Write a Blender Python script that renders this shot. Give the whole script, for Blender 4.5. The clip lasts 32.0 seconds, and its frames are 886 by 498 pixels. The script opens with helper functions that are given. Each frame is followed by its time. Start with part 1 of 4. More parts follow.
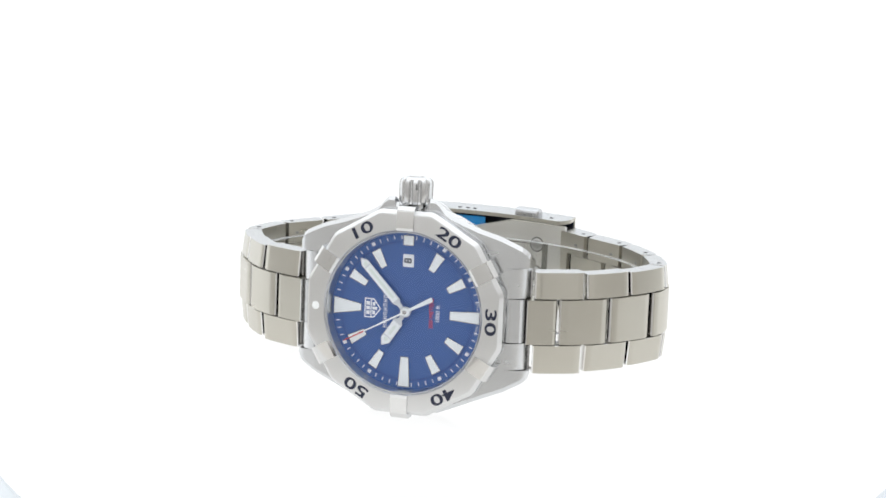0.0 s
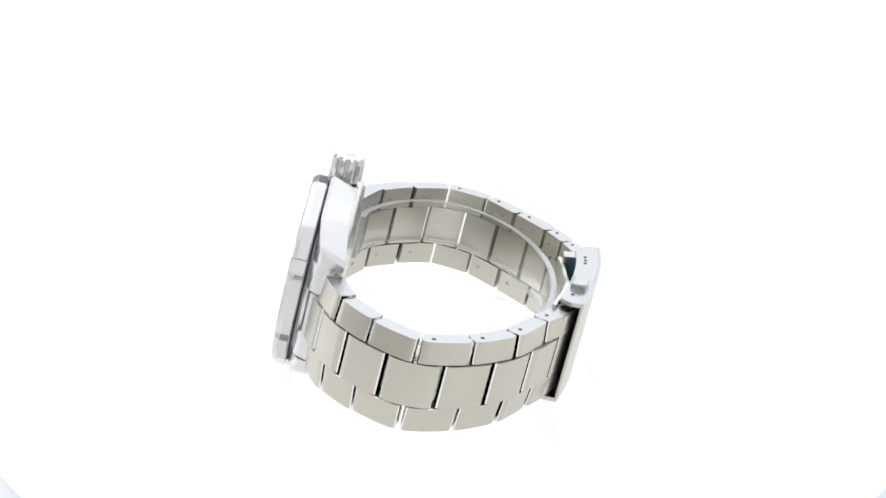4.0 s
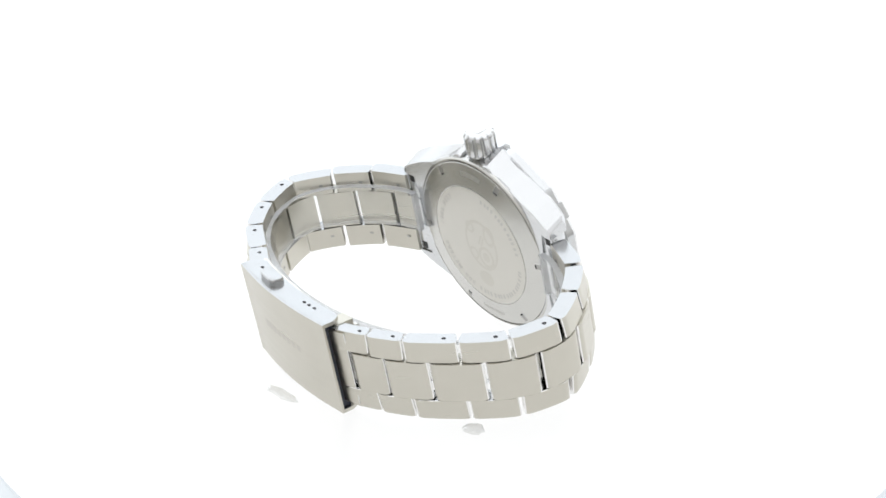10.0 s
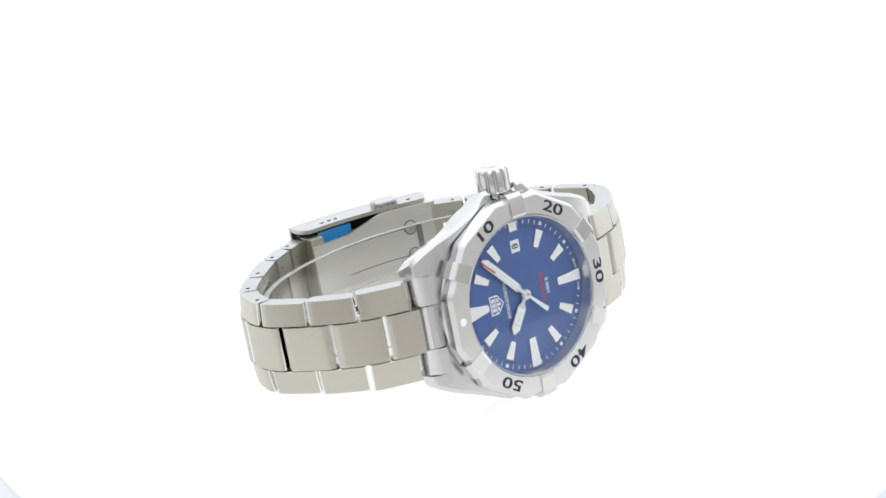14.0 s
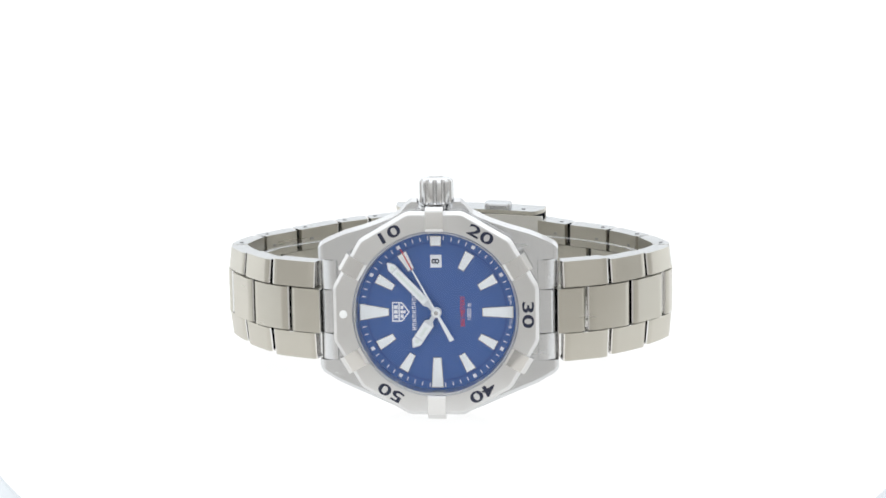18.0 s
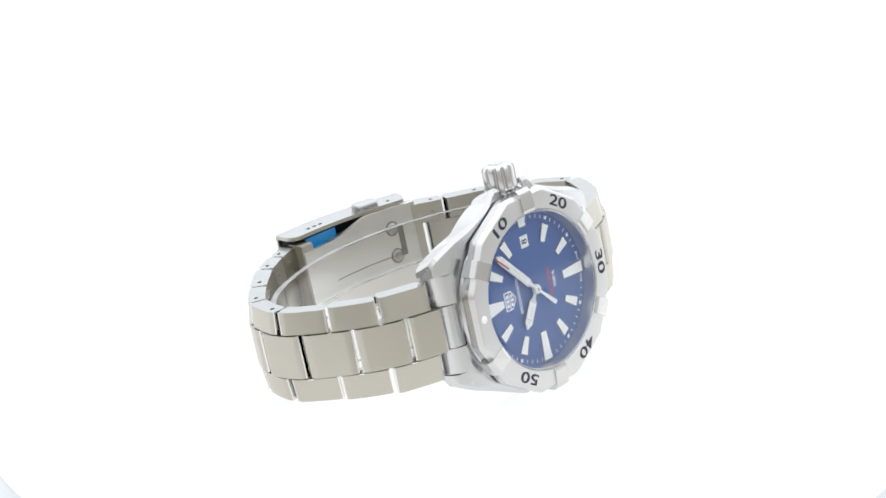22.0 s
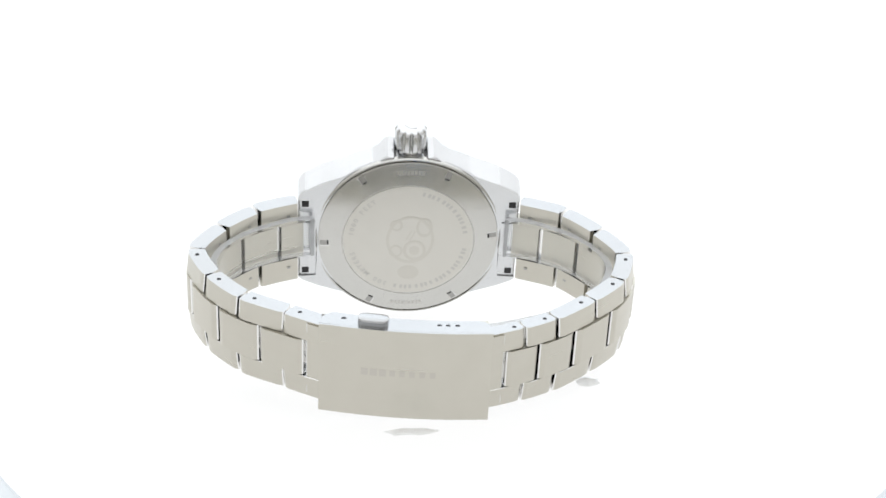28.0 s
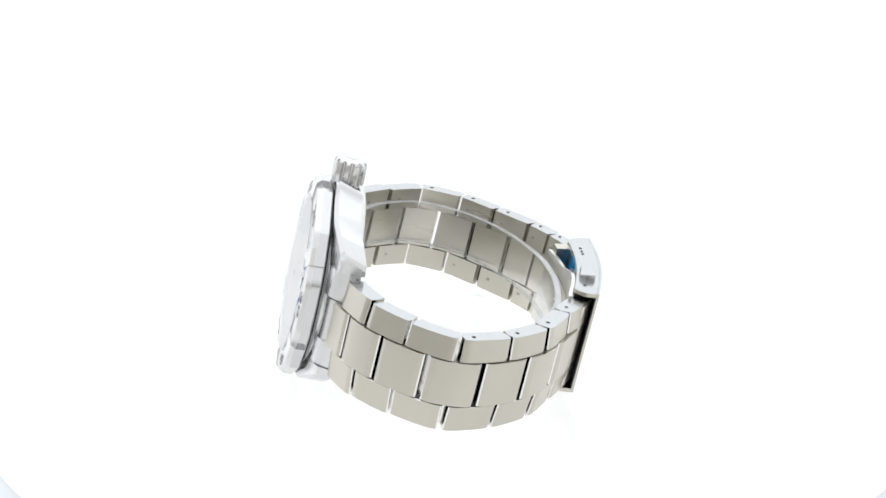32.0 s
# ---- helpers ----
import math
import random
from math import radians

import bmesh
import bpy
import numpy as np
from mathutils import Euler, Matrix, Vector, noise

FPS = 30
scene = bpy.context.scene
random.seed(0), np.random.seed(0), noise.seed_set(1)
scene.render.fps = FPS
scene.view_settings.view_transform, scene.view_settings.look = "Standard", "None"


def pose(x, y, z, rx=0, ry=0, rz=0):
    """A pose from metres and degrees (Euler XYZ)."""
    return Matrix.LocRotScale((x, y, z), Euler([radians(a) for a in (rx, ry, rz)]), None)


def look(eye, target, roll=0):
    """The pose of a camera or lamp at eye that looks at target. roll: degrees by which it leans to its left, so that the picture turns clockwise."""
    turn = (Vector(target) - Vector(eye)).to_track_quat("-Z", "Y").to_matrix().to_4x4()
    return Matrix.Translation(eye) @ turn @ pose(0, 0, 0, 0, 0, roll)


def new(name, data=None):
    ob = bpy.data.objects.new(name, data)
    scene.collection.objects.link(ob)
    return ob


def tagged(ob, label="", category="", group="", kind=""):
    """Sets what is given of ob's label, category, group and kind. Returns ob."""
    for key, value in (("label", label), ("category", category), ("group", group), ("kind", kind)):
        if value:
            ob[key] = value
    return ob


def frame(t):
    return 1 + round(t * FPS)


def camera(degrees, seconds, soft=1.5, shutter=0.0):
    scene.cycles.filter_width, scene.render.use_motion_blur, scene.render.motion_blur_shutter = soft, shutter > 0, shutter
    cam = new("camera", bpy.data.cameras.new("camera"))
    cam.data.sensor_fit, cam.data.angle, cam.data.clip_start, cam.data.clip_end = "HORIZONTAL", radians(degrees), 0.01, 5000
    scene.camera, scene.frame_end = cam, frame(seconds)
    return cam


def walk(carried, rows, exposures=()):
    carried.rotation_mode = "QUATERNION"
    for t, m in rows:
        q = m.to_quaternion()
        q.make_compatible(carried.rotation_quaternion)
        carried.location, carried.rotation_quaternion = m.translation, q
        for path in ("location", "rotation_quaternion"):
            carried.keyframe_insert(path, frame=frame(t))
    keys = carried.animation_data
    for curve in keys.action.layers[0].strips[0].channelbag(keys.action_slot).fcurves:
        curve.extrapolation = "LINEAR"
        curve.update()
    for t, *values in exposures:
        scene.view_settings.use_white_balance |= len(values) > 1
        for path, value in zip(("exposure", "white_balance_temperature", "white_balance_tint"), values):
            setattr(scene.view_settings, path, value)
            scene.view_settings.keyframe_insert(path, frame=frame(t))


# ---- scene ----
# The clip: a steel diver's watch turning on a small white turntable inside a glowing light tent.
mm = 0.001

# ---- camera ----
cam = camera(25.0, 32.0, soft=1.62)
EYE = Vector((0, -0.38108, 0.18016))      # the turntable's top lies at z = 0, its axis at the origin
PITCH, YAW = radians(22.25), radians(0.418)
AIM = EYE + Vector((math.sin(YAW) * math.cos(PITCH), math.cos(YAW) * math.cos(PITCH), -math.sin(PITCH)))
walk(cam, [(0, look(EYE, AIM, -0.258)), (32, look(EYE, AIM, -0.258))])

# the turntable's angle in degrees every half second: it slows, halts near 17.8 s and runs back
TURN = [343.85, 337.77, 330.22, 322.27, 313.58, 303.86, 292.36, 281.26, 269.28, 258.22, 246.37, 234.58, 222.79,
        211.18, 199.25, 188.24, 177.27, 166.31, 154.49, 143.48, 131.8, 120.95, 109.03, 97.87, 85.76, 74.52,
        62.45, 51.87, 42.02, 33.15, 24.65, 17.6, 11.24, 5.98, 1.49, -2.07, -2.75, 0.42, 4.83,
        9.83, 15.65, 22.49, 30.81, 39.47, 49.78, 60.43, 72.51, 83.76, 95.8, 106.92, 118, 128.67,
        139.59, 150.92, 162.75, 173.64, 185.45, 196.64, 208.8, 220.3, 232.6, 244.0, 256.05, 267.1, 278.2]
TURN_BACK = 17.82
TIMES = [i * 0.5 for i in range(36)] + [17.8] + [i * 0.5 for i in range(36, 65)]


def angle_at(t):
    return -3.35 if abs(t - 17.8) < 0.01 else TURN[round(t * 2)]


# the watch lies on its side: crown up, face leaning back a little
REST = Matrix.Translation((2.38 * mm, -27.73 * mm, 21.97 * mm)) @ Matrix((
    (-0.02142, -0.99838, -0.05262, 0), (0.23984, 0.04597, -0.96972, 0), (0.97058, -0.03339, 0.23846, 0), (0, 0, 0, 1)))


def turned(t):
    return Matrix.Rotation(radians(angle_at(t)), 4, "Z")


# ---- light: a tent of glowing white cloth, open at the camera ----
world = bpy.data.worlds.new("room_behind_the_tent")
scene.world = world
world.use_nodes = True
world.node_tree.nodes["Background"].inputs[0].default_value = (0.03, 0.03, 0.03, 1)
world.node_tree.nodes["Background"].inputs[1].default_value = 0.5


# ---- materials ----
def material(name):
    m = bpy.data.materials.new(name)
    m.use_nodes = True
    nt = m.node_tree
    return m, nt, nt.nodes["Principled BSDF"]


def noise_node(nt, scale, stretch=(1, 1, 1), detail=3.0):
    tc = nt.nodes.new("ShaderNodeTexCoord")
    mp = nt.nodes.new("ShaderNodeMapping")
    mp.inputs["Scale"].default_value = stretch
    nt.links.new(tc.outputs["Object"], mp.inputs["Vector"])
    nz = nt.nodes.new("ShaderNodeTexNoise")
    nz.inputs["Scale"].default_value = scale
    nz.inputs["Detail"].default_value = detail
    nt.links.new(mp.outputs["Vector"], nz.inputs["Vector"])
    return nz


def ramp_node(nt, src, lo, hi):
    r = nt.nodes.new("ShaderNodeMapRange")
    r.inputs["To Min"].default_value = lo
    r.inputs["To Max"].default_value = hi
    nt.links.new(src, r.inputs["Value"])
    return r


def mix_colour(nt, fac, a, b):
    m = nt.nodes.new("ShaderNodeMix")
    m.data_type = "RGBA"
    m.inputs["A"].default_value = (*a, 1)
    m.inputs["B"].default_value = (*b, 1)
    nt.links.new(fac, m.inputs["Factor"])
    return m


def steel(name, a, b, rough, spread, grain=None, bump=0.0):
    """Steel: two tones, a roughness with smudges, and a brushed grain stretched along an axis."""
    m, nt, p = material(name)
    p.inputs["Metallic"].default_value = 1.0
    smudge = noise_node(nt, 180, detail=4)
    col = mix_colour(nt, smudge.outputs["Fac"], a, b)
    nt.links.new(col.outputs["Result"], p.inputs["Base Color"])
    if grain:
        line = noise_node(nt, 900, grain, 2)
        r = ramp_node(nt, line.outputs["Fac"], rough - spread, rough + spread)
        nt.links.new(r.outputs[0], p.inputs["Roughness"])
        bp = nt.nodes.new("ShaderNodeBump")
        bp.inputs["Strength"].default_value = bump
        bp.inputs["Distance"].default_value = 0.00002
        nt.links.new(line.outputs["Fac"], bp.inputs["Height"])
        nt.links.new(bp.outputs["Normal"], p.inputs["Normal"])
    else:
        r = ramp_node(nt, smudge.outputs["Fac"], max(rough - spread, 0.02), rough + spread)
        nt.links.new(r.outputs[0], p.inputs["Roughness"])
    return m


def paint(name, colour, rough=0.5, other=None, scale=400, coat=0.0):
    m, nt, p = material(name)
    p.inputs["Roughness"].default_value = rough
    p.inputs["Coat Weight"].default_value = coat
    nz = noise_node(nt, scale)
    col = mix_colour(nt, nz.outputs["Fac"], colour, other or tuple(min(1, c * 1.12) for c in colour))
    nt.links.new(col.outputs["Result"], p.inputs["Base Color"])
    return m


def clear(name, tint, rough=0.02, haze=0.0, rise=5.0, least=0.05):
    """A thin clear sheet: it lets light through and mirrors more at a glancing angle."""
    m = bpy.data.materials.new(name)
    m.use_nodes = True
    nt = m.node_tree
    nt.nodes.clear()
    out = nt.nodes.new("ShaderNodeOutputMaterial")
    mix = nt.nodes.new("ShaderNodeMixShader")
    tr = nt.nodes.new("ShaderNodeBsdfTransparent")
    tr.inputs[0].default_value = (*tint, 1)
    gl = nt.nodes.new("ShaderNodeBsdfGlossy")
    gl.inputs["Roughness"].default_value = rough
    lw = nt.nodes.new("ShaderNodeLayerWeight")
    lw.inputs["Blend"].default_value = 0.5
    pw = nt.nodes.new("ShaderNodeMath")
    pw.operation = "POWER"
    pw.inputs[1].default_value = rise
    nt.links.new(lw.outputs["Facing"], pw.inputs[0])
    r = ramp_node(nt, pw.outputs[0], least, 1.0)
    nt.links.new(r.outputs[0], mix.inputs[0])
    nt.links.new(tr.outputs[0], mix.inputs[1])
    nt.links.new(gl.outputs[0], mix.inputs[2])
    if haze:
        fog = nt.nodes.new("ShaderNodeMixShader")
        df = nt.nodes.new("ShaderNodeBsdfTranslucent")
        df.inputs[0].default_value = (0.36, 0.363, 0.37, 1)
        nz = noise_node(nt, 120)
        nt.links.new(ramp_node(nt, nz.outputs["Fac"], haze * 0.5, haze * 1.5).outputs[0], fog.inputs[0])
        nt.links.new(mix.outputs[0], fog.inputs[1])
        df2 = nt.nodes.new("ShaderNodeBsdfDiffuse")
        df2.inputs[0].default_value = (0.42, 0.423, 0.43, 1)
        both = nt.nodes.new("ShaderNodeAddShader")
        nt.links.new(df.outputs[0], both.inputs[0])
        nt.links.new(df2.outputs[0], both.inputs[1])
        nt.links.new(both.outputs[0], fog.inputs[2])
        nt.links.new(fog.outputs[0], out.inputs[0])
    else:
        nt.links.new(mix.outputs[0], out.inputs[0])
    return m


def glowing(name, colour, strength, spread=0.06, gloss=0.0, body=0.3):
    """Lit tent cloth; on plate, rim, table and front cloth the glow is painted in."""
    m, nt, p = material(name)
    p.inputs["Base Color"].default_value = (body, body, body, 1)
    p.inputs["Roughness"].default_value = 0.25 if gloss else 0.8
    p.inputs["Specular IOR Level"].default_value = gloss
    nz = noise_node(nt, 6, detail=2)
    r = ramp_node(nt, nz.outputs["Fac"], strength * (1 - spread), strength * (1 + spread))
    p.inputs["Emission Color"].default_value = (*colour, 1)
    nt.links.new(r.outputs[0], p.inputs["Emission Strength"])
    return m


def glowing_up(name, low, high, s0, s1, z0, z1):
    """Cloth with light from above painted as emission: s0 at height z0 to s1 at z1, and cooler."""
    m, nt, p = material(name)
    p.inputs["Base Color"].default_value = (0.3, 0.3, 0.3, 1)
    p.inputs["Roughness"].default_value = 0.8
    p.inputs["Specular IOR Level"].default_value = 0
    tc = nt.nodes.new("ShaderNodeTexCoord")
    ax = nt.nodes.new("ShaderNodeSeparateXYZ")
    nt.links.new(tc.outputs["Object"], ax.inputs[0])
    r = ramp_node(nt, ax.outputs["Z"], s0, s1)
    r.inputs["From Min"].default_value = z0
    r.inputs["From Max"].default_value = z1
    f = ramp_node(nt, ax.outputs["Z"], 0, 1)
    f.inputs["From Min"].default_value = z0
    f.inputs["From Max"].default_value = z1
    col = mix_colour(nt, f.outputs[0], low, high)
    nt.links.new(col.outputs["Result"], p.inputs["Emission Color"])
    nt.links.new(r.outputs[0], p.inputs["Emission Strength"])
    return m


# link faces warm, link sides cool: tints reflected from the tent, put into the colour
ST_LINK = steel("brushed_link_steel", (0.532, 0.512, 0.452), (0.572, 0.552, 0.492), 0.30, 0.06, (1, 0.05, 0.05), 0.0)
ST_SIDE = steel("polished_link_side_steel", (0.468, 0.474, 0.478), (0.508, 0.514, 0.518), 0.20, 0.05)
ST_CASE = steel("brushed_case_steel", (0.655, 0.665, 0.675), (0.695, 0.705, 0.715), 0.25, 0.06, (1, 0.06, 1), 0.0)
ST_BACK = steel("turned_back_steel", (0.57, 0.565, 0.54), (0.61, 0.605, 0.58), 0.22, 0.05, (1, 0.08, 1), 0.06)
BLADE = steel("satin_blade_steel", (0.69, 0.68, 0.65), (0.73, 0.72, 0.69), 0.34, 0.06)
ST_POL = steel("polished_steel", (0.65, 0.648, 0.64), (0.70, 0.698, 0.69), 0.06, 0.03)
# paler than polished steel, so gaps and bevels look lit
ST_END_BRIGHT = steel("brightened_polished_link_end_steel", (0.80, 0.795, 0.785), (0.84, 0.835, 0.825), 0.05, 0.03)
ST_FLANK = steel("polished_flank_steel", (0.60, 0.605, 0.61), (0.64, 0.645, 0.65), 0.13, 0.05)
ST_RING = steel("satin_bezel_side_steel", (0.58, 0.588, 0.595), (0.63, 0.638, 0.645), 0.15, 0.05)
ST_CROWN = steel("polished_crown_steel", (0.64, 0.645, 0.65), (0.69, 0.695, 0.70), 0.17, 0.05)
ST_BEZEL = steel("satin_bezel_steel", (0.68, 0.682, 0.68), (0.72, 0.722, 0.72), 0.31, 0.05)
# near black: the shade of gaps, holes and slots as plain colour
RECESS_SHADE = paint("recess_shade_paint", (0.02, 0.02, 0.022), 0.6)
NAVY_INK = paint("navy_ink", (0.010, 0.014, 0.04), 0.45)
LUME = paint("white_lume", (0.87, 0.90, 0.90), 0.6)
LUME_OLD = paint("greenish_lume", (0.76, 0.81, 0.77), 0.6)
WHITE_INK = paint("white_ink", (0.82, 0.83, 0.85), 0.5)
RED_INK = paint("red_ink", (0.55, 0.05, 0.05), 0.5)
# dark grey for shade round rivets and in the blade's grooves and slot
GROOVE_SHADE = paint("groove_shade_paint", (0.13, 0.125, 0.11), 0.5)
# navy black for the shadowed hollow under the clasp cover
COVER_SHADE = paint("cover_shade_paint", (0.012, 0.016, 0.03), 0.5)
BLUE_FILM = paint("blue_film", (0.02, 0.27, 0.66), 0.25, coat=0.5)
MEDAL = steel("satin_medallion_steel", (0.585, 0.572, 0.53), (0.635, 0.62, 0.575), 0.34, 0.06)
RELIEF = steel("matte_relief_steel", (0.555, 0.54, 0.495), (0.605, 0.588, 0.54), 0.38, 0.06)
HAND = paint("satin_hand_metal", (0.66, 0.68, 0.70), 0.3)
FAINT = steel("lightly_engraved_steel", (0.49, 0.482, 0.455), (0.54, 0.53, 0.505), 0.34, 0.06)
MARK = steel("etched_steel", (0.49, 0.468, 0.425), (0.53, 0.507, 0.463), 0.33, 0.05)
ENGRAVED = steel("engraved_steel", (0.36, 0.355, 0.34), (0.43, 0.425, 0.41), 0.42, 0.08)
CRYSTAL = clear("crystal_glass", (0.97, 0.98, 1.0), 0.01, 0.0, 2.4, 0.035)
PLASTIC = clear("clear_plastic", (0.99, 0.992, 0.99), 0.05, 0.0)
GEL = clear("clear_gel", (0.982, 0.986, 0.983), 0.06, 0.0, 2.6, 0.08)
RIM = clear("cut_plastic_rim", (0.97, 0.975, 0.98), 0.25, 0.5)
RIM_LOW = clear("thin_plastic_rim", (0.98, 0.985, 0.99), 0.2, 0.22)


def dial_blue():
    m, nt, p = material("blue_sunray_dial")
    nz = noise_node(nt, 1500, (1, 1, 1), 2)
    col = mix_colour(nt, nz.outputs["Fac"], (0.060, 0.132, 0.36), (0.068, 0.143, 0.385))
    nt.links.new(col.outputs["Result"], p.inputs["Base Color"])
    p.inputs["Roughness"].default_value = 0.48
    p.inputs["Metallic"].default_value = 0.3
    return m


DIAL = dial_blue()
RING_BLUE = paint("blue_minute_track", (0.016, 0.04, 0.18), 0.4)

TENT_TOP = glowing("tent_cloth_above", (0.96, 0.98, 1.0), 1.25)
TENT_SIDE = glowing("tent_cloth_side", (0.97, 0.985, 1.0), 1.0)
# unseen cloth; the emission ramp stands in for light falling off below the roof
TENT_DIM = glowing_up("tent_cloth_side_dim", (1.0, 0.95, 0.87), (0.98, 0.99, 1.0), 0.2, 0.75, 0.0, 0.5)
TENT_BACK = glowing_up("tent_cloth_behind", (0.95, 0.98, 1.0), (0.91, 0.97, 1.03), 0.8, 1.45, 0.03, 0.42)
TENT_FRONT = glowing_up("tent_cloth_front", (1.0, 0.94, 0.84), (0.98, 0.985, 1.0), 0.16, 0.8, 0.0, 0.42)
# no lamps here: emission keeps plate and table white, bluish where they shade off
PLATE = glowing("added_glow_turntable_plastic", (0.995, 1.0, 1.0), 0.90, 0.01, 0.4, 0.08)
TABLE = glowing("bluish_glow_table_plastic", (0.96, 0.985, 1.0), 0.74, 0.02, 0.3, 0.2)

# rim and front cloth: dim tinted emission in place of light falling on them
TABLE_RIM = glowing("pale_blue_glow_rim_plastic", (0.84, 0.93, 1.0), 0.6, 0.04, 0.2, 0.25)
TABLE_EDGE = glowing("warm_glow_front_cloth", (1.0, 0.96, 0.89), 0.55, 0.04, 0.1, 0.3)

# ---- mesh helpers ----
def crisp(ob):
    """Large faces stay flat, their rounded edges alone carry the shine."""
    mod = ob.modifiers.new("weighted_normal", "WEIGHTED_NORMAL")
    mod.keep_sharp = True
    mod.weight = 60


def link_mesh(name, bm, mat, parent=None, smooth=True):
    me = bpy.data.meshes.new(name)
    bmesh.ops.recalc_face_normals(bm, faces=bm.faces)
    bm.to_mesh(me)
    bm.free()
    for mt in (mat if isinstance(mat, (list, tuple)) else [mat]):
        me.materials.append(mt)
    if smooth:
        me.shade_smooth()
        me.set_sharp_from_angle(angle=radians(24))
    ob = new(name, me)
    if smooth:
        crisp(ob)
    if parent is not None:
        ob.parent = parent
    return ob


def part(name, bm, mat, parent, label="", smooth=True):
    ob = link_mesh(name, bm, mat, parent, smooth)
    if label:
        tagged(ob, label)
    return ob


def loft(bm, rings, closed_ends=True, wrap=False):
    """Skin between rings of points (mm); each ring is a closed loop."""
    vs = [[bm.verts.new(Vector(p) * mm) for p in ring] for ring in rings]
    n = len(rings[0])
    pairs = list(zip(vs, vs[1:])) + ([(vs[-1], vs[0])] if wrap else [])
    for a, b in pairs:
        for i in range(n):
            j = (i + 1) % n
            try:
                bm.faces.new((a[i], a[j], b[j], b[i]))
            except ValueError:
                pass
    if closed_ends and not wrap:
        bm.faces.new(vs[0])
        bm.faces.new(vs[-1])
    return vs


def soften(bm, width, angle=35, segments=2, mat=0):
    es = [e for e in bm.edges if len(e.link_faces) == 2 and e.calc_face_angle(0) > radians(angle)]
    bmesh.ops.bevel(bm, geom=es, offset=width * mm, segments=segments, profile=0.6, affect="EDGES", clamp_overlap=True, material=mat)


def disc_rings(profile, n=96):
    """Rings round the watch's axis from (radius, height) pairs."""
    return [[(r * math.sin(2 * math.pi * k / n), r * math.cos(2 * math.pi * k / n), z) for k in range(n)] for r, z in profile]


def polar(r, a, z=0.0):
    """A point on the face: radius, degrees clockwise from twelve, height."""
    return Vector((r * math.sin(radians(a)), r * math.cos(radians(a)), z))


def slab(bm, outline, z0, z1):
    loft(bm, [[(x, y, z0) for x, y in outline], [(x, y, z1) for x, y in outline]])


def on_face(bm, a):
    """Turn a mesh built towards twelve to the hour angle a."""
    bmesh.ops.rotate(bm, verts=bm.verts, cent=(0, 0, 0), matrix=Matrix.Rotation(radians(-a), 3, "Z"))


def letters(name, text, size, m, mat, parent, bold=0.0, wide=1.0, deep=0.03, label=""):
    """Raised writing in the built-in font, size in mm, as a mesh at pose m."""
    cu = bpy.data.curves.new(name, "FONT")
    cu.body, cu.size, cu.align_x, cu.align_y = text, size * mm, "CENTER", "CENTER"
    cu.offset, cu.extrude, cu.resolution_u = bold * mm, deep * mm, 4
    tmp = new("tmp", cu)
    bpy.context.view_layer.update()
    me = bpy.data.meshes.new_from_object(tmp.evaluated_get(bpy.context.evaluated_depsgraph_get()))
    bpy.data.objects.remove(tmp)
    bpy.data.curves.remove(cu)
    me.transform(m @ Matrix.Diagonal((wide, 1, 1, 1)))
    me.materials.clear()
    me.materials.append(mat)
    me.name = name
    ob = new(name, me)
    ob.parent = parent
    if label:
        tagged(ob, label)
    return ob


